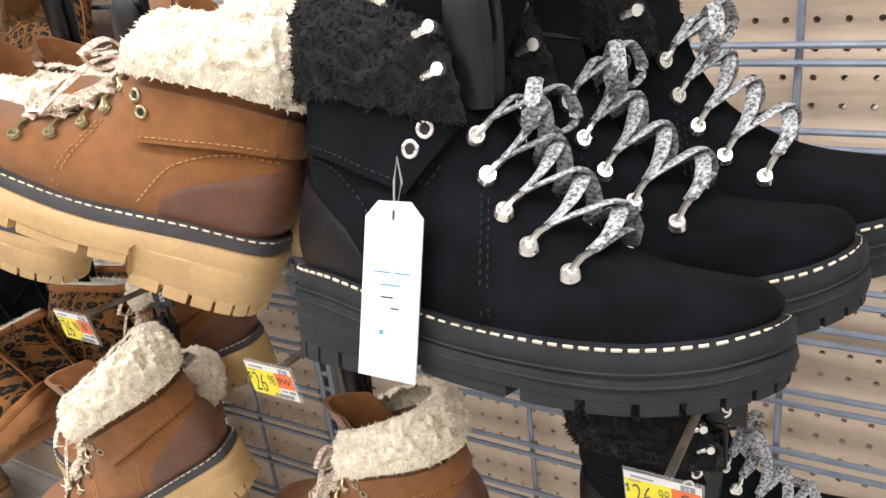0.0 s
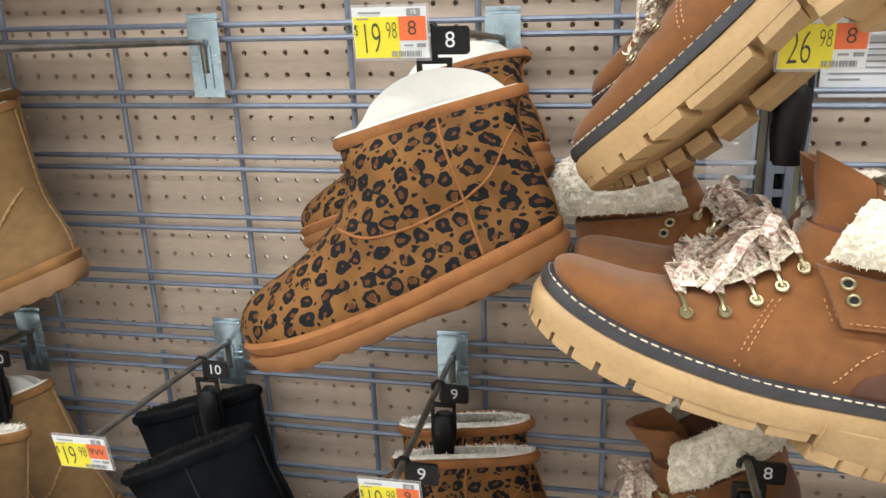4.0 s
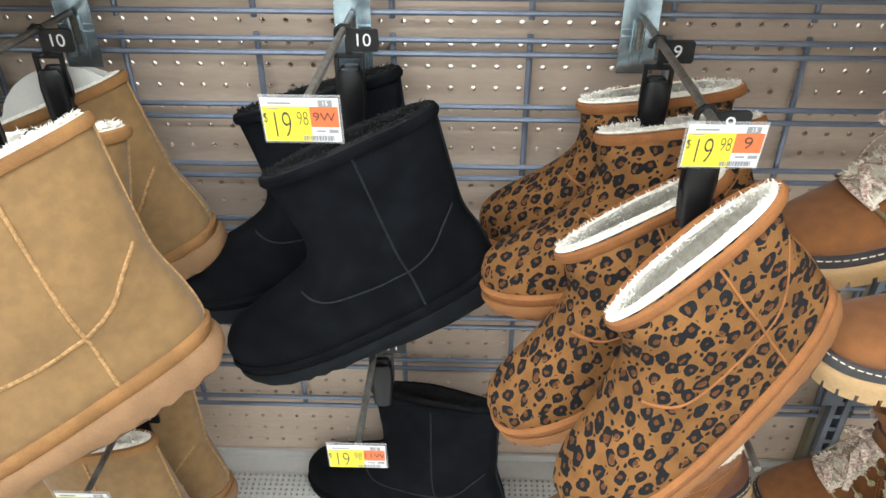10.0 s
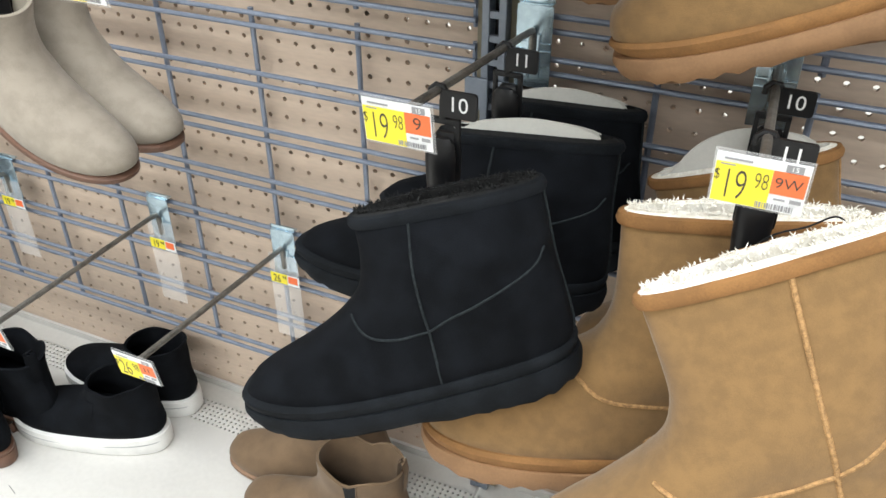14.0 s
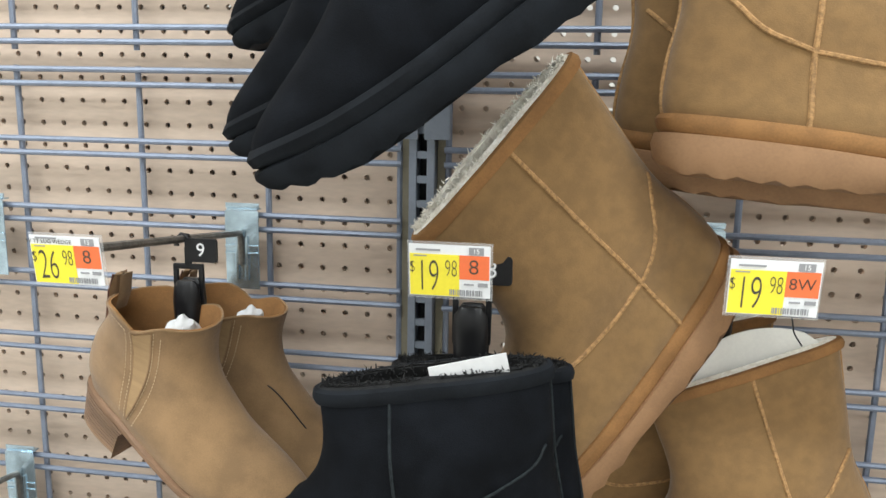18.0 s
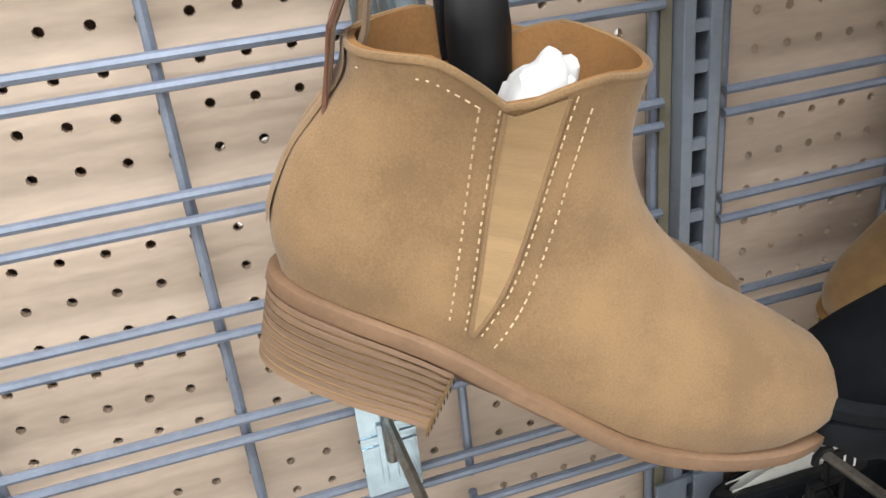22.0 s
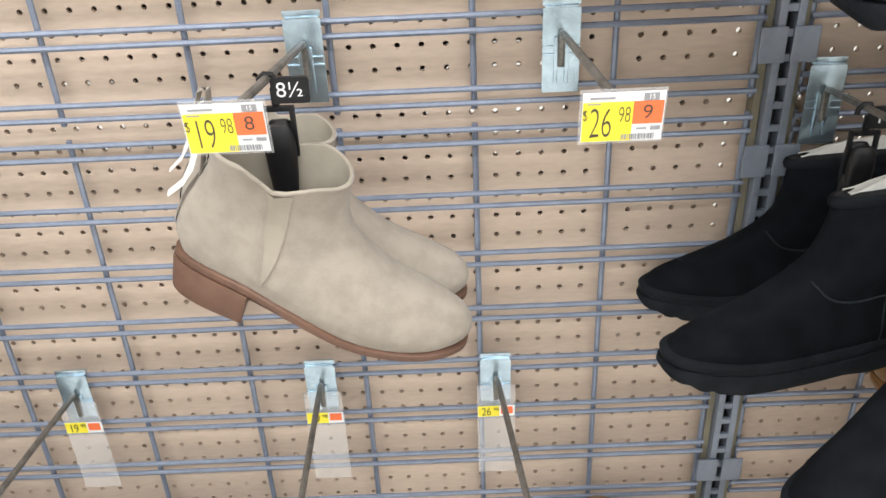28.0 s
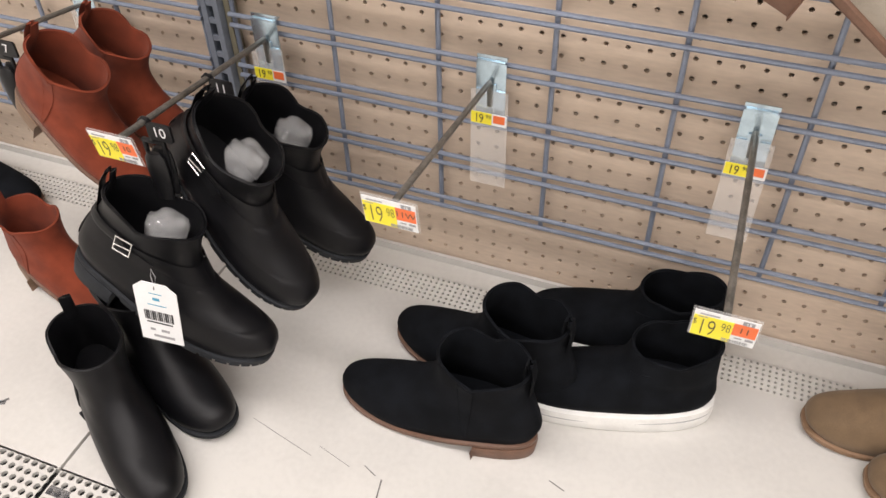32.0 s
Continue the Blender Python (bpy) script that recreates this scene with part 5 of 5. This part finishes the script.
KHAKI = ankle_boot("khaki_ankle_boot", "khaki brown suede ankle boot with dark elastic side panels", M_KHAKI, M_BLACKFUR, M_OUTSOLE, M_BROWNSOLE, H=0.138, L=0.265, heel=0.030, tab=True, point=2.7)
SNEAK = slip_sneaker("black_slip_on_shoe", "black suede slip-on shoe with thick white sole")
MASTERS = [LEO, LEOC, TALL, TALLC, BTALL, SHORT, SHORTP, SHORTC, HIK, BHIK, CAMEL, BEIGE, DECKC, BUCK, PLAINB, RUST, KHAKI, SNEAK]
PLACED = set()


def place(ob, x, y, z, yaw, pitch=0.0, roll=0.0, scale=1.0):
    """Puts a boot: the first one placed is the original itself, later ones are copies."""
    sx, sy, sz = scale if isinstance(scale, tuple) else (scale, scale, scale)
    m = pose(x, y, z, 0, 0, yaw) @ pose(0, 0, 0, 0, pitch, 0) @ pose(0, 0, 0, roll, 0, 0) @ Matrix.Diagonal((sx, sy, sz, 1))
    if ob.name not in PLACED:
        PLACED.add(ob.name)
        ob.matrix_basis = m
        return ob
    return copy_thing(ob, m)

# ---- hooks, hangers and boots, bay by bay ----
U = [ZU + P * i for i in range(8)]
LO = [ZU - GAP - 7 * P + P * i for i in range(8)]
UP = [ZU + 7 * P + GAP + P * i for i in range(8)]


def hung(boots, hx, hz, digits, label=None, end=None, sleeve=None, turn=0.0):
    """A hook with its clip hangers; boots is a list of (master, pose...), digits the places of the hangers along the rod (y, number)."""
    h, e = hook(hx, hz, label, end, sleeve, turn)
    for y, d in digits:
        f = (y + 0.032) / (e.y + 0.032)
        hanger(hx + (e.x - hx) * f, y, hz - 0.016 + (e.z - hz + 0.016) * f - 0.0035, d)
    for b in boots:
        place(*b)
    return h


# leopard boots and their neighbours
LS = (0.95, 1.0, 0.92)
hung([(LEOC, 1.022, -0.261, 1.114, 198.1, 19.3, 11.4, LS), (LEOC, 0.996, -0.181, 1.092, 193.5, 22.3, 10.7, (1.0, 1.0, 0.93)), (LEOC, 0.996, -0.085, 1.136, 184.7, 20.4, 28, (1.02, 1.0, 0.95))],
     0.930, U[5], [(-0.243, "8")], ("98", "19", "8"), (0.891, -0.317, 1.300))
hung([(LEO, 1.008, -0.279, 0.738, 206, 38, 6), (LEO, 0.983, -0.205, 0.684, 195, 29, 4.7), (LEO, 0.998, -0.132, 0.672, 187.5, 9.9, 11), (LEO, 0.997, -0.061, 0.685, 176.6, 14.8, -0.8)],
     0.865, 0.905, [(-0.272, "9"), (-0.10, "9")], ("98", "19", "9"), (0.869, -0.317, 0.909))
hook(0.588, U[5], None, (0.500, -0.31, U[5] + 0.004))
# brown laced boots
HS = (1.035, 0.97, 0.89)
hung([(HIK, 1.253, -0.349, 0.984, 181.6, -21.8, 7.4, HS), (HIK, 1.290, -0.262, 0.998, 178.6, -15, -4, HS), (HIK, 1.243, -0.375, 1.348, 154.2, 40.8, 15.5, (1.01, 0.98, 0.97)), (HIK, 1.265, -0.275, 1.385, 162, 42, 8, (1.01, 0.98, 0.97))],
     1.168, U[5], [(-0.236, "8")], ("98", "26", "8"), (1.179, -0.317, 1.290), sleeve=("26",))
hung([(HIK, 1.572, -0.428, 1.045, 188.8, -22, 15, (0.925, 0.96, 0.96)), (HIK, 1.598, -0.358, 1.056, 188, -19, 10, (0.90, 0.9, 0.96)), (HIK, 1.618, -0.272, 1.058, 184.3, -10, 6, (0.94, 0.9, 0.95))], 1.470, U[5], [(-0.39, "9")], None, (1.470, -0.46, U[5] + 0.004))
place(HIK, 1.046, -0.085, 0.955, -13, -18.2, -0.7)
hung([(HIK, 1.283, -0.257, 0.645, 183.8, 0, 0), (HIK, 1.260, -0.139, 0.762, 190, 14.8, -0.5)], 1.180, 0.905, [(-0.22, "8"), (-0.11, "8")], ("98", "26", "8"), (1.176, -0.317, 0.911))
hung([(HIK, 1.375, -0.303, 0.751, 195.7, 21.1, -4), (HIK, 1.623, -0.242, 0.675, 181.9, 10.7, -0.8)], 1.445, 0.905, [(-0.21, "9"), (-0.14, "9")], ("98", "26", "9W"), (1.449, -0.317, 0.905))
hung([(HIK, 1.330, -0.230, 0.295, 187, 12, 0, 0.95), (HIK, 1.345, -0.130, 0.305, 183, 9, 0, 0.95)], 1.240, LO[3], [(-0.18, "11")], ("98", "26", "11"), (1.240, -0.31, 0.556))
hung([(HIK, 1.060, -0.150, 0.308, 186, 15, 0, 0.95)], 0.970, LO[3], [(-0.14, "11")])
# black laced boots
BS = (1.01, 0.97, 1.08)
hung([(BHIK, 1.618, -0.437, 1.034, 0.5, -3.9, -20.5, BS), (BHIK, 1.640, -0.350, 1.014, 6, -6, -12, BS), (BHIK, 1.665, -0.250, 1.028, 3, -3, -4, BS)], 1.730, U[5], [(-0.40, "8")], None, (1.730, -0.47, U[5] + 0.004))
hung([(BHIK, 1.701, -0.213, 0.682, 15, -4.9, -4.6)], 1.800, 0.905, [(-0.20, "9")], ("98", "26", "8"), (1.804, -0.317, 0.890))
# tan and black pull-on boots
hung([(TALL, 0.481, -0.283, 0.668, 203.2, 20.9, 13.1, (1.125, 1.03, 1.043)), (TALL, 0.372, -0.187, 0.575, 200.9, -0.1, 4.8, (1.03, 1.0, 1.06)), (TALLC, 0.423, -0.067, 0.628, 181.2, 22.5, -1.6)],
     0.280, 0.905, [(-0.245, "11"), (-0.10, "10")], ("98", "19", "9W"), (0.292, -0.317, 0.928))
hung([(BTALL, 0.738, -0.125, 0.637, 185.3, 23.7, -4.5, (1.09, 1.0, 0.99)), (BTALL, 0.671, -0.048, 0.616, 184.5, 16, 2.7)], 0.570, 0.906, [(-0.087, "10")], ("98", "19", "9W"), (0.573, -0.317, 0.925))
hung([(TALLC, 0.456, -0.104, 1.004, 188.5, 19.8, 4.2, (1.067, 1.0, 0.93)), (TALLC, 0.385, -0.030, 1.001, 186.3, 12.6, -0.5, (1.067, 0.9, 0.93))], 0.285, U[5], [(-0.09, "9")], ("98", "19", "8W"), (0.283, -0.317, 1.307))
place(TALL, 0.304, -0.130, 1.278, 202.7, 49.1, -4.9, (0.944, 0.95, 1.004))
hung([(TALL, 0.210, -0.220, 1.359, 8.3, 5.1, -4.7, (1.1, 1.0, 1.0)), (TALL, 0.179, -0.135, 1.345, 4.2, 5.0, 0.9, (1.1, 1.0, 1.0))], 0.300, UP[2], [(-0.22, "8")], ("98", "19", "8"), (0.300, -0.33, UP[2] + 0.004))
hung([(TALL, 0.400, -0.218, 0.226, 172, 17.5, 0), (TALL, 0.388, -0.117, 0.232, 180, 10, 0)], 0.300, LO[2], [(-0.17, "11")], ("98", "19", "11"), (0.300, -0.30, LO[2]))
hung([(BTALL, 0.760, -0.140, 0.200, 156.8, 9.9, 1.3)], 0.590, LO[3], [(-0.13, "11")], ("98", "19", "11W"), (0.591, -0.317, 0.575))
# short black boots
hung([(SHORT, 0.184, -0.278, 0.695, 200, 15.5, 5.5, (0.93, 0.95, 0.985)), (SHORTC, 0.162, -0.130, 0.652, 190.7, 1, 2.2, (1.02, 0.85, 1.0)), (SHORTC, 0.176, -0.045, 0.650, 176, 5, 0, (0.98, 0.85, 1.0))],
     0.045, 0.906, [(-0.25, "10"), (-0.10, "11")], ("98", "19", "9"), (0.048, -0.317, 0.920))
hung([(SHORTP, 0.160, -0.316, 1.073, 187, 8.0, -9.5, (0.914, 0.82, 0.99)), (SHORT, 0.175, -0.254, 1.050, 168.3, 6, -8, (0.91, 0.75, 0.985))], 0.090, U[5], [(-0.25, "8")], ("98", "19", "8"), (0.080, -0.317, 1.307))
hung([(SHORT, 0.203, -0.284, 1.503, 195, 35, -3), (SHORT, 0.146, -0.200, 1.508, 188, 34, -1), (SHORT, 0.108, -0.106, 1.592, 186, 34, 0)], 0.130, UP[3], [(-0.29, "8"), (-0.13, "8")], ("98", "19", "8"), (0.130, -0.36, UP[3] + 0.004))
# ankle boots
hung([(CAMEL, -0.302, -0.152, 1.111, -12.8, 18.4, 4.0, (1.046, 1.02, 1.023)), (CAMEL, -0.290, -0.074, 1.090, -4.4, 17.6, 0.2, (1.046, 1.02, 1.023))], -0.196, U[5], [(-0.147, "9")], ("98", "26", "8", "W TT LUG WEDGE"), (-0.196, -0.317, 1.300))
hung([(BEIGE, -0.600, -0.210, 0.809, 0, 19, 6, (1.08, 1.05, 1.05)), (BEIGE, -0.617, -0.124, 0.781, -3, 11.5, 0, 1.045)], -0.487, U[1], [(-0.19, "8½")], ("98", "19", "8"), (-0.494, -0.317, 0.993))
hook(-0.230, U[1], ("98", "26", "9"), (-0.233, -0.317, 0.989))
hook(-0.500, U[5], None, (-0.560, -0.31, U[5] + 0.004))
# lower row over the deck
hook(-0.827, LO[3], ("98", "19", "11W"), (-0.823, -0.317, 0.577), ("19",))
hook(-0.518, LO[3], ("98", "19", "11"), (-0.514, -0.317, 0.539), ("19",))
hook(-0.300, LO[3], ("98", "26", "11"), (-0.280, -0.317, 0.571), ("26",))
hung([(BUCK, -1.244, -0.337, 0.385, 5.1, 25, -7.1), (BUCK, -1.182, -0.205, 0.483, -14.9, 38.7, -1.2), (BUCK, -1.200, -0.112, 0.404, 0.9, 30.8, 0)], -1.137, LO[3], [(-0.27, "10"), (-0.15, "11")], ("98", "19", "10"), (-1.131, -0.317, 0.575), ("19",))
hung([(RUST, -1.425, -0.180, 0.482, -4, 29, 0, 0.9), (RUST, -1.412, -0.095, 0.478, -3, 28, 0, 0.9)], -1.430, LO[3], [(-0.17, "7")], ("98", "19", "10"), (-1.440, -0.32, 0.583), ("19",))
hung([(PLAINB, -1.160, -0.280, 0.851, 3.3, 25.2, 0), (PLAINB, -1.140, -0.185, 0.850, 4, 27, 0)], -1.050, U[1], [(-0.24, "8")], ("98", "19", "8"), (-1.050, -0.32, 0.981))
# on the deck
D = DECK_Z + 0.0005
for ob, x, y, yaw, sc in ((DECKC, -0.672, -0.264, 177.6, (1.09, 1.05, 1.04)), (DECKC, -0.648, -0.190, 168, 1.0), (SNEAK, -0.484, -0.128, 193, 1), (SNEAK, -0.490, -0.048, 183, 1), (KHAKI, -0.112, -0.060, 191, 1), (KHAKI, -0.034, -0.150, 185, 1),
                          (PLAINB, -1.270, -0.352, -34, 1), (PLAINB, -1.285, -0.270, -25, 1), (RUST, -1.520, -0.215, -8, 1), (DECKC, -1.850, -0.105, 0, 1)):
    place(ob, x, y, D, yaw, 0, 0, sc)
for ob in MASTERS:
    if ob.name not in PLACED:
        print("UNUSED", ob.name)


def hang_tag(x, y, z, w, h, turn, tilt, code=False, lean=0.0):
    """A white swing tag with cut corners, a string loop and bars of print; (x, y, z) is its string's top."""
    t = empty("swing_tag", pose(x, y, z, lean, tilt, turn))
    tagged(t, "white card swing tag hanging on a plastic string", "tag", group="swing tags")
    c = w * 0.22
    out = [(-w / 2, -h), (w / 2, -h), (w / 2, -c), (w / 2 - c, 0), (-w / 2 + c, 0), (-w / 2, -c)]
    drop = 0.022
    bm = bmesh.new()
    loft(bm, [[(a, yy, b - drop) for a, b in out] for yy in (0.0005, -0.0005)], True, True)
    part("tag_card", bm, M_CARD, t)
    part("string", tube(bmesh.new(), [(0.001, 0, -drop - 0.006), (0.003, 0.001, -0.012), (0, 0, 0), (-0.002, 0.001, -0.012), (0, 0, -drop - 0.006)], 0.0006, 5), M_INKGREY, t, "thin plastic string")
    put("punched_slot", sheet("punched_slot", 0.0012, 0.005, M_INK), t, 0, -0.0008, -drop - 0.007)
    if code:
        for k in range(14):
            put("bar", sheet("bar", 0.0009 + 0.0007 * (k * 5 % 3), h * 0.16, M_INK), t, -w * 0.33 + k * w * 0.05, -0.0008, -drop - h * 0.55)
        rows = ((0, 0.17, 0.30, M_BLUEINK, 0.0010), (0, 0.26, 0.16, M_BLUEINK, 0.004), (0, 0.36, 0.44, M_BLUEINK, 0.0012), (0, 0.67, 0.62, M_INK, 0.0022), (-0.2, 0.80, 0.12, M_INKGREY, 0.004), (0.1, 0.80, 0.20, M_INKGREY, 0.004), (0.05, 0.91, 0.50, M_INKGREY, 0.004))
    else:
        rows = ((-0.15, 0.40, 0.30, M_BLUEINK, 0.0007), (0.2, 0.40, 0.25, M_BLUEINK, 0.0007), (0.0, 0.47, 0.35, M_BLUEINK, 0.0007), (-0.05, 0.54, 0.22, M_INK, 0.0007), (0.1, 0.60, 0.15, M_INK, 0.0007), (-0.12, 0.74, 0.07, M_BLUEINK, 0.0022))
    for cx, cz, ww, m, hh in rows:
        put("small_print", sheet("small_print", w * ww, hh, m), t, cx * w, -0.0008, -drop - h * cz)
    return t


hang_tag(1.709, -0.446, 1.167, 0.037, 0.090, -4, -4, lean=-22)
hang_tag(-1.066, -0.390, 0.480, 0.048, 0.096, 10, 8, True)
hang_tag(-0.970, -0.330, 0.935, 0.036, 0.070, 55, -8)
hang_tag(1.075, -0.170, 1.093, 0.034, 0.040, 0, 0)

# information card behind the wires
sign = empty("info_card", pose(1.309, 0.012, 1.258))
tagged(sign, "white printed information card tucked behind the wire panel", "sign")
put("card", sheet("info_sheet", 0.112, 0.125, M_CARD, 0.0010), sign, 0, 0, 0)
for k in range(7):
    wd = (0.092, 0.088, 0.095, 0.06, 0.09, 0.08, 0.03)[k]
    put("text_line", sheet("text_line", wd, 0.0015, M_INKGREY), sign, -0.048 + wd / 2, -0.0006, -0.008 - k * 0.006)

# scuffs and dirt on the deck
for sx, sy, sw, sd, sr in ((-0.837, -0.383, 0.0018, 0.030, 10), (-0.858, -0.362, 0.020, 0.0012, -25), (-1.372, -0.444, 0.034, 0.006, 20), (-1.362, -0.438, 0.018, 0.004, 50), (-0.985, -0.356, 0.10, 0.0006, -14), (-0.638, -0.302, 0.022, 0.0012, -20), (-0.908, -0.359, 0.05, 0.0006, -16), (-1.20, -0.522, 0.030, 0.012, 0)):
    bm = boxed(-sw / 2, sw / 2, -sd / 2, sd / 2, 0, 0.0003)
    ob = part("scuff_mark", bm, M_SCUFF, None, smooth=False)
    ob.matrix_basis = pose(sx, sy, DECK_Z + 0.0004, 0, 0, sr)
    tagged(ob, "dark scuff mark on the cream deck", "scuff", group="scuff marks")

# thin black elastic loops that tie the pairs
for loop in (((-0.139, -0.112, 1.132), (-0.129, -0.112, 1.128), (-0.116, -0.112, 1.116), (-0.092, -0.112, 1.087), (-0.071, -0.112, 1.064), (-0.050, -0.112, 1.051)),
             ((0.301, -0.170, 1.260), (0.317, -0.170, 1.256), (0.332, -0.170, 1.246), (0.336, -0.170, 1.232), (0.343, -0.170, 1.221)),
             ((0.281, -0.260, 0.813), (0.304, -0.260, 0.850), (0.327, -0.260, 0.865), (0.342, -0.260, 0.877), (0.351, -0.260, 0.873), (0.357, -0.260, 0.864)),
             ((0.930, -0.262, 0.808), (0.930, -0.262, 0.822), (0.933, -0.262, 0.833), (0.942, -0.262, 0.822), (0.948, -0.262, 0.811))):
    fx, fy, fz = (smooth_curve([(i, p[k]) for i, p in enumerate(loop)]) for k in range(3))
    n = (len(loop) - 1) * 5
    ob = part("tie_cord", tube(bmesh.new(), [(fx(i / 5), fy(i / 5), fz(i / 5)) for i in range(n + 1)], 0.0007, 6), M_BLACKP)
    tagged(ob, "thin black elastic cord tying a pair of boots", "cord", group="tie cords")
